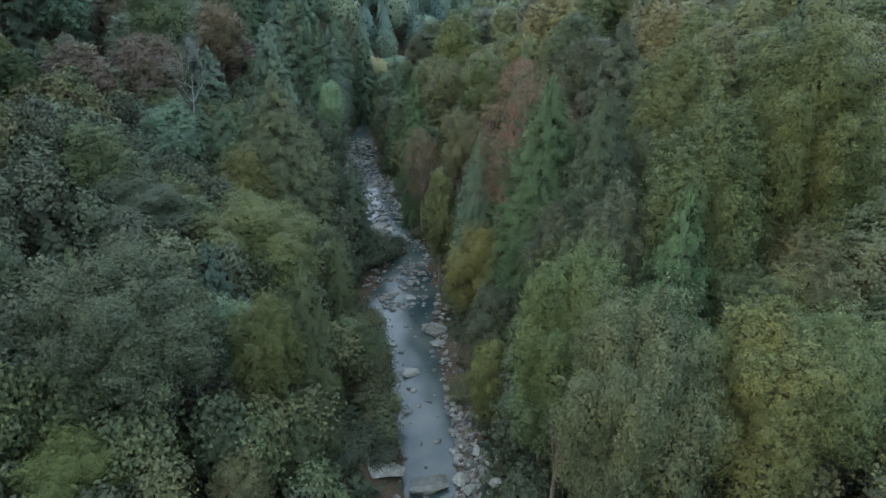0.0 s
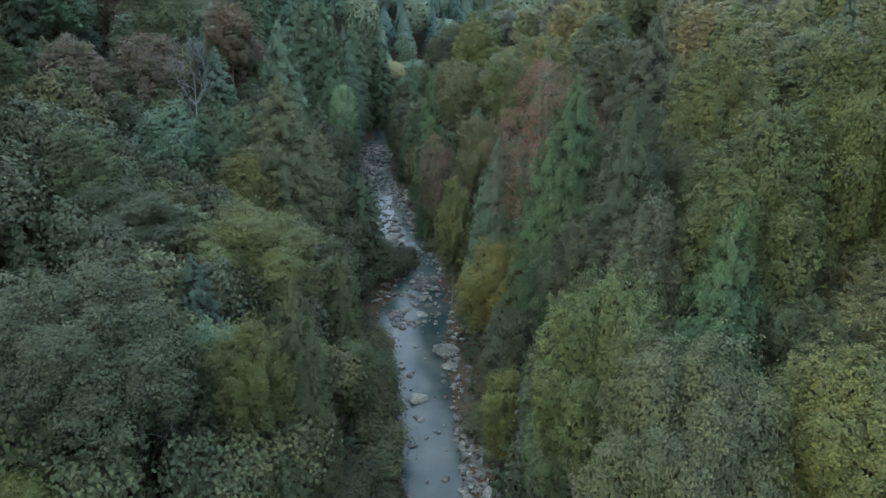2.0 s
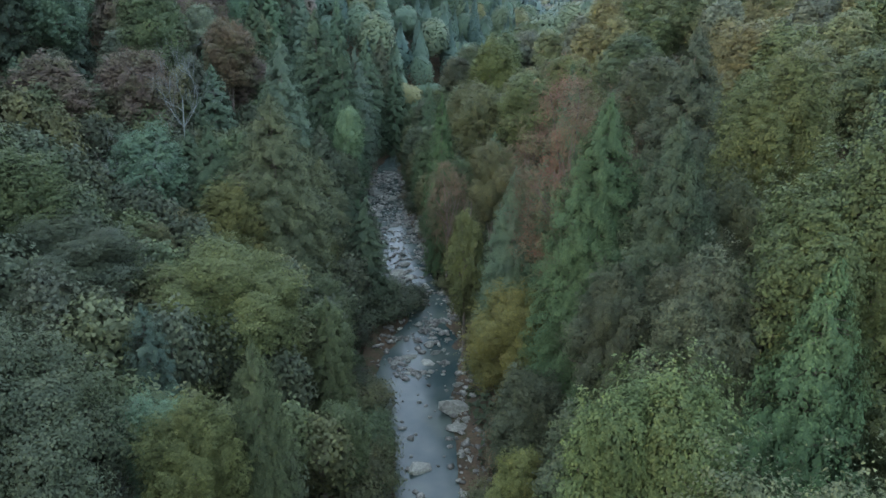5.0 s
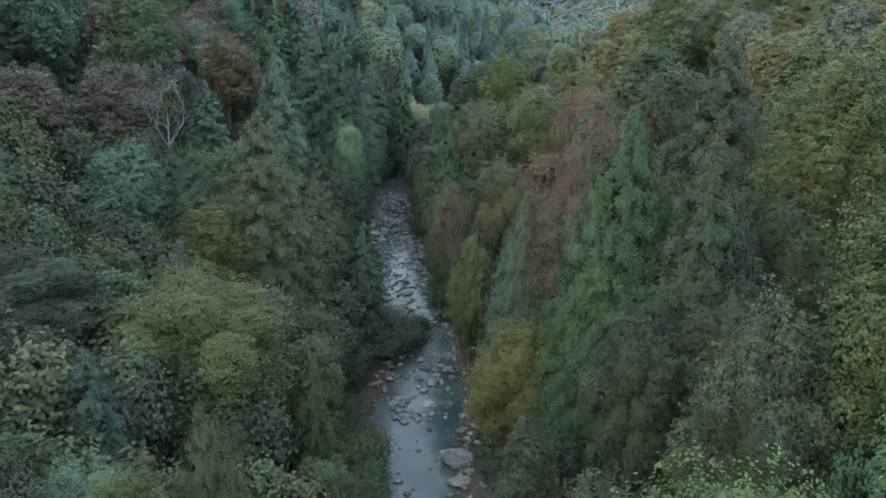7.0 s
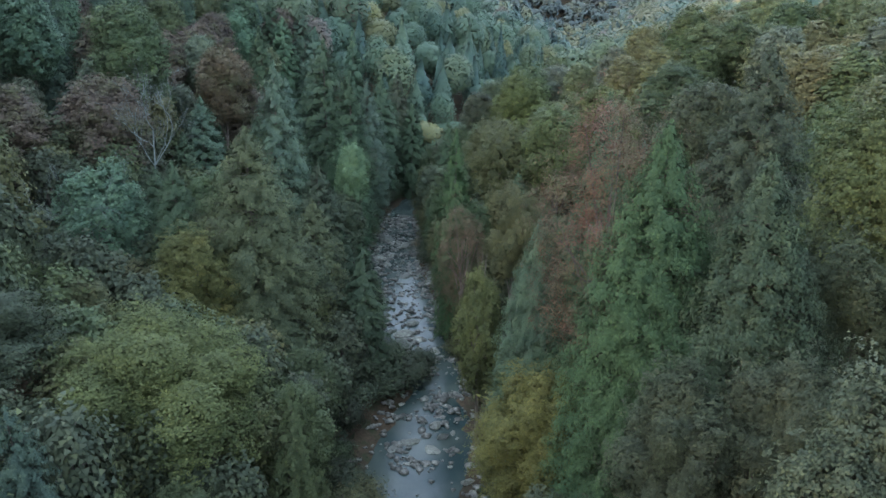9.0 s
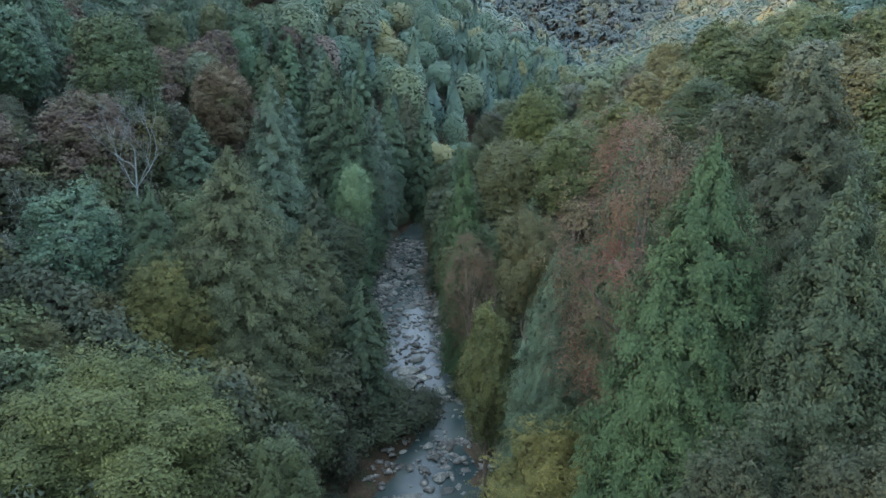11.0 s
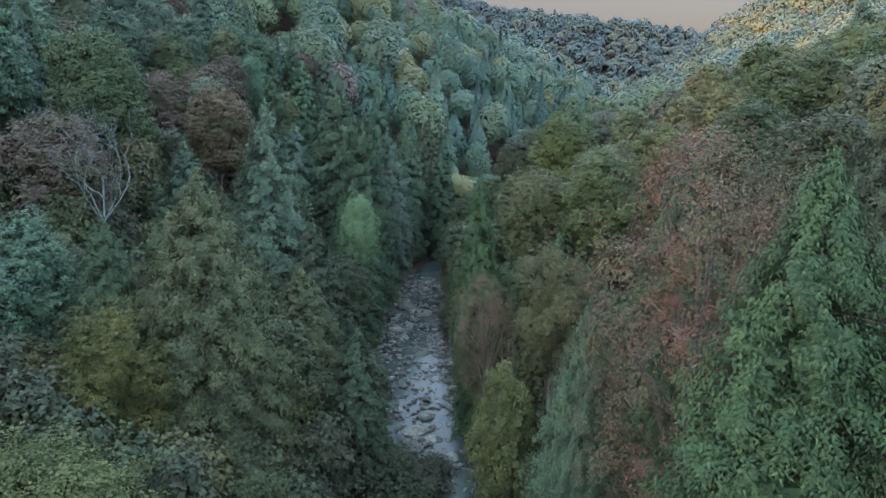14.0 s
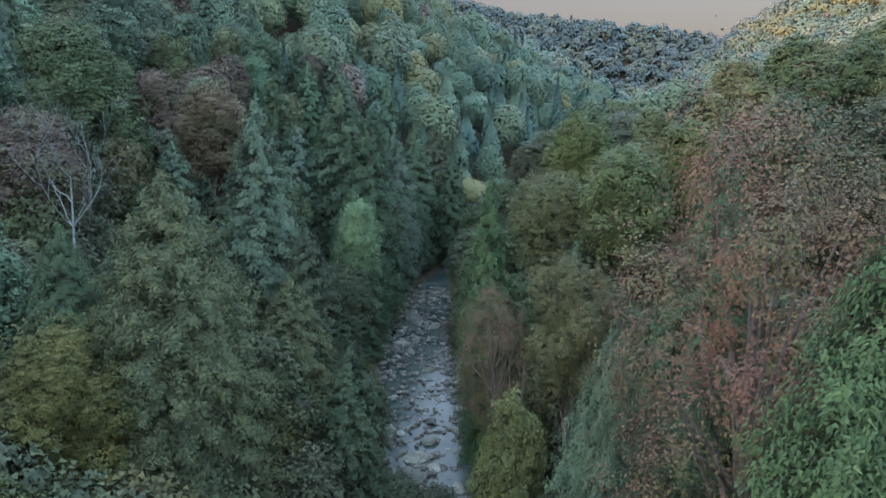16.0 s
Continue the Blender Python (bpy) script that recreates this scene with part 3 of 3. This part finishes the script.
tree("hemlock", "blue", -24.4, 146.0, 33.0, 5.2, variant=2)
tree("hemlock", "hemlock", -24.6, 159.5, 33.6, 5.6, variant=1)
tree("hemlock", "hemlock", -22.5, 121.0, 27.0, 4.8, variant=2)
tree("hemlock", "moss", -20.0, 98.0, 22.0, 4.6, variant=0)
tree("hemlock", "dark", -21.5, 105.0, 25.0, 4.8, variant=1)
# right bank
tree("broad_near", "green", 22.4, 41.6, 25.5, 3.6, variant=0)
tree("broad_near", "olive", 26.0, 43.0, 27.5, 3.8, variant=1)
tree("broad_wide", "moss", 10.6, 29.2, 29.0, 4.6, "large mossy green oak leaning over the bank", variant=1)
tree("broad_near", "lime", 17.6, 29.8, 28.5, 4.0, variant=2)
tree("broad_near", "fresh", 23.0, 33.0, 26.5, 4.0, variant=3)
tree("broad_near", "fresh", 8.0, 35.8, 29.2, 3.6, "pale green tree over the stony bank", variant=0)
tree("broad", "green", 8.2, 42.0, 17.6, 3.0, variant=3)
tree("hemlock_near", "spruce", 16.6, 41.6, 31.2, 4.6, variant=1)
tree("broad_near", "fresh", 19.3, 45.4, 36.0, 4.6, "tall pale green tree on the slope", variant=2)
tree("broad_wide", "lime", 27.0, 48.0, 41.0, 5.6, "large yellow-green tree high on the slope", variant=3)
tree("broad_near", "grey", 13.8, 46.6, 29.4, 3.5, variant=1)
tree("broad", "amber", 4.8, 52.9, 12.0, 2.2, variant=0)
tree("shrub", "gold", 6.0, 52.0, 6.6, 1.2, variant=0)
tree("broad_near", "dark", 11.0, 56.8, 24.5, 3.2, variant=2)
tree("broad_near", "dark", 15.4, 56.4, 25.6, 3.2, variant=3)
tree("hemlock_close", "hemlock", 15.0, 61.4, 33.8, 6.2, "tall dark green hemlock with dead lower branches", variant=2)
tree("hemlock_close", "spruce", 10.7, 64.8, 34.9, 5.9, "tall green hemlock with a pointed top", variant=0)
tree("broad_near", "dark", 21.2, 64.6, 30.6, 3.6, variant=1)
tree("broad_near", "lime", 23.6, 66.0, 38.2, 4.6, variant=2)
tree("broad_near", "gold", 5.0, 69.6, 16.8, 4.7, "golden yellow tree leaning over the stream", variant=1)
tree("thin", "red", 9.5, 73.0, 35.0, 5.6, "rust-red autumn tree with thinning leaves", variant=3)
tree("hemlock_close", "mint", 4.7, 77.8, 26.2, 4.0, "slim blue-green hemlock near the water", variant=1)
tree("hemlock_near", "dark", 21.6, 82.6, 39.2, 6.8, "broad dark green hemlock on the slope", variant=0)
tree("hemlock", "spruce", -4.4, 104.0, 29.6, 3.2, variant=1)
tree("hemlock", "dark", 26.0, 78.5, 29.0, 4.4, variant=2)
tree("narrow", "leek", -0.2, 84.8, 22.7, 2.4, variant=1)
tree("hemlock_near", "hemlock", 10.6, 88.0, 35.2, 4.6, variant=2)
tree("broad", "dark", 19.6, 91.6, 36.2, 4.0, variant=0)
tree("thin", "rust", -3.2, 99.0, 21.4, 3.0, "half-bare pinkish brown tree beside the rapids", variant=0)
tree("broad_near", "olive", 2.8, 94.0, 25.6, 3.4, "olive green tree on the bank", variant=0)
tree("broad", "green", -2.5, 106.8, 21.0, 3.0, variant=1)
tree("broad", "fresh", 7.3, 106.4, 32.6, 4.0, variant=3)
tree("broad", "lime", 13.2, 111.2, 34.7, 4.2, variant=0)
tree("broad", "olive", 7.9, 116.4, 32.8, 4.0, variant=1)
tree("broad", "olive", 0.8, 118.6, 29.2, 4.4, variant=2)
tree("broad", "green", 24.0, 125.0, 37.4, 5.0, variant=3)
tree("broad", "olive", -1.2, 134.8, 28.6, 4.6, variant=1)
tree("hemlock", "hemlock", -9.4, 144.0, 25.3, 3.3, variant=0)
tree("broad", "lime", 2.8, 144.0, 35.6, 5.0, variant=2)


# bare trees
def bare_tree(x, y, top, seed, turn, label):
    base = float(ground(x, y)[0]) - 0.2
    me = bare_shape(seed)
    foot = new("dead_tree")
    s = (top - base) / 16.5
    foot.matrix_world = pose(x, y, base, 0, 0, turn) @ Matrix.Diagonal((s, s, s, 1))
    part("trunk", me, DEAD_WOOD, foot)
    tagged(foot, label, "dead tree")
    PLACED.append((x, y, 2.5))


tree("hemlock_near", "hemlock", -28.3, 83.4, 28.6, 4.2, variant=2)
tree("hemlock", "hemlock", -33.0, 88.6, 27.0, 3.2, variant=1)
tree("broad", "sage", -38.5, 88.5, 26.0, 3.4, variant=1)
tree("broad", "green", -30.5, 95.0, 25.5, 3.0, variant=2)
bare_tree(-35.4, 92.0, 36.0, 5, 40, "bare silver-grey dead tree among green crowns")
bare_tree(-34.3, 80.6, 28.6, 6, 200, "thin bare pale tree beside a mint green crown")
bare_tree(-18.6, 41.0, 18.5, 10, 300, "bare pale branches below an oak")
bare_tree(-26.5, 35.5, 19.5, 8, 100, "bare grey dead tree on the lower slope")


# ---- the woods between ----
def fill():
    """Trees between the main ones, a little lower than these where they stand close."""
    r = np.random.default_rng(11)
    made = 0
    main = np.array(TOPS)
    for y in np.arange(24, 178, 5.6):
        for x in np.arange(-74, 62, 5.6):
            px, py = x + r.uniform(-2.3, 2.3), y + r.uniform(-2.3, 2.3)
            if abs(px - 0.02 * py) > 0.85 * py + 14:
                continue
            e, side, level = (float(v[0]) for v in beside(px, py))
            if e < (4.4 if py < 95 else 3.4) or (side < 0 and e < 6 and py < 54):
                continue
            radius = r.uniform(3.3, 5.0)
            if any((px - a) ** 2 + (py - b) ** 2 < (0.56 * (radius + c)) ** 2 for a, b, c in PLACED):
                continue
            far = py > 80 or px < -38 or px > 27
            low = min(1.0, 0.55 + e / 24)
            roll = r.uniform()
            weight = np.exp(-((main[:, 0] - px) ** 2 + (main[:, 1] - py) ** 2) / 110.0)
            cap = 99.0
            if weight.sum() > 0.15:
                cap = float((weight * main[:, 2]).sum() / weight.sum()) - r.uniform(3.5, 9.0) - float(ground(px, py)[0])
                cap = max(cap, 8.0)
            if side < 0:
                fir = 0.72 if e < 24 and py > 75 else 0.3
                # upper left trees beyond y 100 are paler: haze painted in as leaf colour
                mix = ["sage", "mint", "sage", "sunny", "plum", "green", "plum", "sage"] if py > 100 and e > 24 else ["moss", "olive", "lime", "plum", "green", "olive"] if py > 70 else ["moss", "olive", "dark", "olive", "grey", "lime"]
            else:
                fir = 0.22 if e < 25 else 0.08
                # upslope mix is lighter, painting in that slope's brighter, hazier light
                mix = ["green", "dark", "olive", "grey", "dark", "green", "moss"] if e < 16 else ["sunny", "sage", "straw", "lime", "green", "sunny", "fresh", "straw", "leek", "sunny"]
            if roll < fir:
                # bluer, lighter conifer tints with distance paint in more of the haze
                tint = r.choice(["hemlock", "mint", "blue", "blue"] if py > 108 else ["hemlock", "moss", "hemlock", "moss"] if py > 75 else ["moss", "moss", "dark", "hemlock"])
                kind = "pine" if far and side < 0 and e > 28 and r.uniform() < 0.5 else "hemlock_far" if far else "hemlock"
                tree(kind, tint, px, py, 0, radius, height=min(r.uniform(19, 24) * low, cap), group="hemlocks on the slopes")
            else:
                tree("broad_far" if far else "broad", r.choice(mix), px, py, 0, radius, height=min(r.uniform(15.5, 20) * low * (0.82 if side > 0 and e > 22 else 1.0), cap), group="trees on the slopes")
            made += 1
    return made


print("filled", fill(), "placed", len(PLACED))


def understory():
    """Young trees in the gaps."""
    r = np.random.default_rng(17)
    made = 0
    for y in np.arange(26, 150, 3.7):
        for x in np.arange(-46, 36, 3.6):
            px, py = x + r.uniform(-1.5, 1.5), y + r.uniform(-1.5, 1.5)
            if made > 285 or abs(px - 0.02 * py) > 0.85 * py + 14:
                continue
            e, side, level = (float(v[0]) for v in beside(px, py))
            if e < (6.0 if side < 0 and py < 54 else 4.0) or any((px - a) ** 2 + (py - b) ** 2 < (1.2 + 0.28 * c) ** 2 for a, b, c in PLACED):
                continue
            tree("sapling", r.choice(["moss", "dark", "olive", "grey", "dark"]), px, py, 0, r.uniform(2.0, 3.0), "", "young trees under the canopy", height=r.uniform(7, 11.5) * min(1.0, 0.6 + e / 20))
            made += 1


understory()


def shrubs():
    r = np.random.default_rng(12)
    for y in np.arange(42, 170, 2.6):
        for side in (-1, 1):
            edge = np.interp(y, STREAM[:, 0], STREAM[:, 1 if side < 0 else 2])
            if r.uniform() < 0.2 or (side > 0 and y < 58) or (side < 0 and y < 50):
                continue
            off = (r.uniform(2.4, 3.6) if 73 < y < 89 else r.uniform(1.6, 3.2)) if side < 0 else r.uniform(2.2, 4.5) if y < 95 else r.uniform(1.4, 2.8)
            tree("shrub", r.choice(["dark", "olive", "green", "grey", "rust"] if side > 0 else ["dark", "dark", "green", "olive"]), edge + side * off, y + r.uniform(-1, 1), 0, r.uniform(1.3, 2.3),
                 height=r.uniform(1.8, 4.2), group="shrubs along the banks")


shrubs()
for x, y, r, h in ((-7.4, 50.6, 1.9, 2.6), (-6.6, 52.8, 1.6, 2.0), (-8.2, 48.4, 1.9, 2.4), (-8.8, 46.2, 1.8, 2.6), (-6.4, 55.0, 1.5, 2.2)):
    tree("shrub", "dark", x, y, 0, r, "dark green shrub behind a slab of rock", "shrubs along the banks", height=h)
for k, y in enumerate(range(49, 77, 3)):
    edge = float(np.interp(y, STREAM[:, 0], STREAM[:, 1]))
    tree("shrub", ("dark", "moss", "olive")[k % 3], edge - 1.5 - 0.3 * (k % 2), y, 0, 1.7 + 0.3 * (k % 3), "leafy shrub hanging over the pool's edge", "shrubs along the banks", height=2.2 + 0.6 * (k % 3))
for x, y, r, h in ((-7.8, 96.8, 2.3, 2.6), (-8.6, 93.8, 2.5, 2.6), (-12.5, 93.0, 3.4, 3.4), (-9.0, 95.0, 2.7, 2.6), (-14.5, 89.5, 3.2, 4.0), (-10.6, 91.4, 3.0, 2.8), (-13.4, 87.2, 2.6, 3.0), (-11.6, 96.6, 2.6, 2.4)):
    tree("shrub", "grey", x, y, 0, r, "dark leafy thicket hanging over the stream", "thicket over the stream", height=h)
for k, y in enumerate(range(99, 170, 5)):
    right, left = np.interp(y, STREAM[:, 0], STREAM[:, 2]), np.interp(y, STREAM[:, 0], STREAM[:, 1])
    tree("hemlock_far" if k % 3 == 0 else "broad_far", ("dark", "olive", "green")[k % 3], right + 3.0, y, 0, 2.6, "", "trees leaning over the stream", height=7 + 2.5 * (k % 3))
    tree("hemlock_far" if k % 2 else "broad_far", ("dark", "hemlock")[k % 2], left - 3.6, y + 2, 0, 3.0, "", "trees leaning over the stream", height=9 + 3 * (k % 3))
tree("hemlock_far", "hemlock", -19.0, 163.0, 0, 3.6, height=20)
tree("hemlock_far", "dark", -23.5, 172.0, 0, 4.0, height=22)
tree("broad_far", "dark", -26.5, 178.0, 0, 4.0, height=14)


def scatter_rocks():
    """Loose boulders: a rubble bar on the right below the pool, its rim, the riffle above it, and the rapids."""
    r = np.random.default_rng(13)
    n = tries = 0
    while n < 285 and tries < 6000:
        tries += 1
        zone = r.choice(4, p=[0.30, 0.05, 0.22, 0.43])
        y = (r.uniform(44, 59), r.uniform(59, 82), r.uniform(80, 93), r.uniform(95, 138))[zone]
        left, right = np.interp(y, STREAM[:, 0], STREAM[:, 1]), np.interp(y, STREAM[:, 0], STREAM[:, 2])
        x = (right + r.uniform(-0.2, 4.8), right + r.uniform(-0.5, 1.8), r.uniform(left - 0.5, right + 1.2), r.uniform(left - 1.0, right + 1.2))[zone]
        size = min(0.34 + r.exponential(0.42), 2.4) * (1.2 if zone == 3 else 0.95)
        if any((x - a) ** 2 + (y - b) ** 2 < (0.72 * (size / 2 + c)) ** 2 for a, b, c in ROCK_SPOTS):
            continue
        boulder(x, y, size, size * r.uniform(0.6, 0.95), size * r.uniform(0.4, 0.75), r.uniform(0, 360), n, 0.28)
        n += 1


scatter_rocks()


def undergrowth():
    """Low leafy growth all over the forest floor, in one mesh."""
    r = np.random.default_rng(15)
    n = 60000
    y = 22 + 140 * r.uniform(0, 1, n)
    x = r.uniform(-1, 1, n) * (0.62 * y + 12) - 4
    e, s, level = beside(x, y)
    grow = lumps(x, y, 3.1, 16)
    keep = (e > 2.2 + 1.5 * grow) & (grow > -0.55)
    x, y, grow = x[keep], y[keep], grow[keep]
    z = ground(x, y) + r.uniform(0.05, 1, len(x)) * (0.9 + 0.9 * grow)
    p = np.stack([x, y, z], 1)
    ob = part("undergrowth", mesh_of("undergrowth", *leaf_cards(p, r.normal(0, 0.45, p.shape) + [0, 0, 0.9], 0.75, 0.6, r)), LEAVES, None)
    ob.color = (0.05, 0.068, 0.04, 1)
    tagged(ob, "low dark green undergrowth on the forest floor", "undergrowth", "", "stuff")


undergrowth()


def small_stones():
    """The uncountable cobbles of the bed and the bars, in one mesh."""
    r = np.random.default_rng(14)
    base = []
    for k in range(4):
        me = boulder_mesh(300 + k, 7, 1, "cobble")
        v = np.empty(len(me.vertices) * 3, np.float32)
        me.vertices.foreach_get("co", v)
        f = np.empty(len(me.polygons) * 3, np.int32)
        me.polygons.foreach_get("vertices", f)
        base.append((v.reshape(-1, 3), f.reshape(-1, 3)))
        bpy.data.meshes.remove(me)
    n = 6500
    y = np.where(r.uniform(0, 1, n) < 0.55, r.uniform(92, 150, n), r.uniform(44, 92, n))
    left, right = np.interp(y, STREAM[:, 0], STREAM[:, 1]), np.interp(y, STREAM[:, 0], STREAM[:, 2])
    x = left - 1.8 + (right - left + 4.8) * r.uniform(0, 1, n)
    wet = (x > left + 0.3) & (x < right - 0.2)
    riffle = lumps(x, y, 2.6, 31) > 0.05
    keep = (~wet & ((x > right - 0.2) & ((y < 60) | (r.uniform(0, 1, n) < 0.3)) | (y > 92))) | ((y > 95) & (riffle | (r.uniform(0, 1, n) < 0.34))) | ((y > 79) & (y < 93) & (lumps(x, y, 2.6, 31) > 0.42)) | (r.uniform(0, 1, n) < 0.04)
    x, y = x[keep], y[keep]
    e, s, level = beside(x, y)
    z = np.maximum(ground(x, y), level - 0.05)
    pieces = []
    for i in range(len(x)):
        v, f = base[i % 4]
        s, a = 0.16 + 0.42 * r.uniform() ** 2, r.uniform(0, 6.3)
        c, d = math.cos(a), math.sin(a)
        w = v * [s * 1.2, s, s * 0.6]
        pieces.append((np.stack([w[:, 0] * c - w[:, 1] * d + x[i], w[:, 0] * d + w[:, 1] * c + y[i], w[:, 2] + z[i] + 0.09], 1), f))
    ob = part("cobbles", mesh_of("cobbles", *joined(pieces)), STONES, None)
    tagged(ob, "grey cobbles and rubble along the stream", "cobbles", "", "stuff")


small_stones()


# ---- far woods ----
def far_woods(name, near, far, cards, size, seed, label, tints, arc=(-46, 34), gap0=6.6):
    """Distant tree crowns in one mesh a kind: leaf clumps on lumpy domes and cones, each crown with a tone of its own."""
    r = np.random.default_rng(seed)
    xs, ys, rr = [], [], []
    d = near
    while d < far:
        gap = gap0 + 0.0035 * d
        for a in np.arange(*arc, math.degrees(gap / d)):
            b = radians(a + r.uniform(-0.4, 0.4) * math.degrees(gap / d))
            q = d + r.uniform(-0.4, 0.4) * gap
            xs.append(q * math.sin(b))
            ys.append(40 + q * math.cos(b))
            rr.append(gap * (r.uniform(0.46, 0.82) if near < 300 else r.uniform(0.66, 0.95)))
        d += gap * 0.9
    x, y, rad = np.array(xs), np.array(ys), np.array(rr)
    built = (y > 15) & (np.abs(x - 0.02 * y) < 0.85 * y + 14) if arc[0] > 60 else (y < 178) & (np.abs(x - 0.02 * y) < 0.85 * y + 14) & (x > -74) & (x < 60)
    e, s, level = beside(x, y)
    keep = ~built & (e > 1.0)
    x, y, rad, e, s = x[keep], y[keep], rad[keep], e[keep], s[keep]
    tall = r.uniform(11, 23, len(x)) * np.clip(0.55 + e / 30, 0, 1)
    z = ground(x, y)
    fir = np.clip(0.62 - e / 90, 0.12, 0.7)
    # extra yellow crowns far right: autumn colour plus painted gold of the sunlit ridge
    kinds = np.where(s < 0, r.choice([1, 2, 3, 4], len(x), p=[0.34, 0.40, 0.20, 0.06]), r.choice([1, 2, 3, 4], len(x), p=[0.36, 0.30, 0.30, 0.04] if near < 300 else [0.30, 0.12, 0.54, 0.04]))
    kinds = np.where(r.uniform(0, 1, len(x)) < fir * np.where(s < 0, 1.0, 0.4), 0, kinds)
    for t, (tint, word) in enumerate(zip(tints, ("dark", "olive", "green", "yellowing", "brownish"))):
        pick = np.nonzero(kinds == t)[0]
        n = len(pick)
        cone = t == 0
        lobe = unit(r.normal(size=(n, 22, 3)) + [0, 0, 0.5])
        d = unit(r.normal(size=(n, cards, 3)) + [0, 0, 0.5])
        near_lobe = np.einsum("ncx,nlx->ncl", d, lobe)
        best = near_lobe.argmax(2)
        swell = np.clip((near_lobe.max(2) - 0.78) / 0.22, 0, 1)[..., None]
        best = np.take_along_axis(lobe, best[..., None], 1)
        local = d * (0.76 + 0.24 * swell ** 0.6 if near < 300 else 0.90 + 0.08 * swell) * r.uniform(0.76, 1.03, (n, cards, 1))
        if cone:
            local[..., :2] *= np.clip(0.62 - 0.62 * local[..., 2:3], 0.05, 1.05)
        local *= r.uniform(0.82, 1.2, (n, 1, 3))
        depth = tall[pick][:, None, None] * (0.50 if cone else 0.33 if near < 300 else 0.36)
        p = local * np.concatenate([np.broadcast_to(rad[pick][:, None, None], (n, cards, 2)), np.broadcast_to(depth, (n, cards, 1))], -1)
        p += np.stack([x[pick], y[pick], z[pick] + tall[pick] * (0.54 if cone else 0.66 if near < 300 else 0.6)], -1)[:, None]
        nr = d * 0.9 + (d - best * 0.8) * (0.35 if near < 300 else 0.1) + [0, 0, 0.12] + r.normal(0, 0.12 if near < 300 else 0.06, d.shape)
        soft = unit(d * (0.75 if near < 300 else 0.5) + (d - best * 0.8) * (0.4 if near < 300 else 0.1) + [0, 0, 0.4 if near < 300 else 0.7])
        scale = np.repeat(size * rad[pick] / rad.mean(), cards)
        me = mesh_of(name, *leaf_cards(p.reshape(-1, 3), nr.reshape(-1, 3), scale * 1.3, scale * 1.1, r))
        me.polygons.foreach_set("use_smooth", np.ones(len(me.polygons), bool))
        me.normals_split_custom_set_from_vertices(np.repeat(soft.reshape(-1, 3), 3, axis=0).astype(np.float32))
        tone = me.attributes.new("tone", "FLOAT", "POINT")
        tone.data.foreach_set("value", np.repeat(np.clip(r.normal(0.5, 0.2 if near < 300 else 0.09, n), 0, 1), cards * 3).astype(np.float32))
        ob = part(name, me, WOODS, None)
        # these leaf colours carry painted haze, not only the foliage's own green
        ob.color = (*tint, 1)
        tagged(ob, label % word, "woods", "", "stuff")


# crown colours lightened and blued in place of aerial haze; downstream woods share the first
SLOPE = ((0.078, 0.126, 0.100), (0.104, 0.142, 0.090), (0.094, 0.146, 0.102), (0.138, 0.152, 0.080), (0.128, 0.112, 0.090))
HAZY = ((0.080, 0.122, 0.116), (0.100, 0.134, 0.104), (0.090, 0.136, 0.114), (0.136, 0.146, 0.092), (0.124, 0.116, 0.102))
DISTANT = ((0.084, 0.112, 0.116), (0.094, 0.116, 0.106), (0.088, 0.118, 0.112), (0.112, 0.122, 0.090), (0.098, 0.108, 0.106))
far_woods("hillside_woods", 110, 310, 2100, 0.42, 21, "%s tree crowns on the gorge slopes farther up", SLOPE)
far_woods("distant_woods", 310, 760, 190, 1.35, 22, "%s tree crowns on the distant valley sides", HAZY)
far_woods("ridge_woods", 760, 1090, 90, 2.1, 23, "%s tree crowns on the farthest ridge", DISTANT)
far_woods("downstream_woods", 14, 120, 560, 0.36, 24, "%s tree crowns of the same forest farther down the gorge", SLOPE, (75, 285))
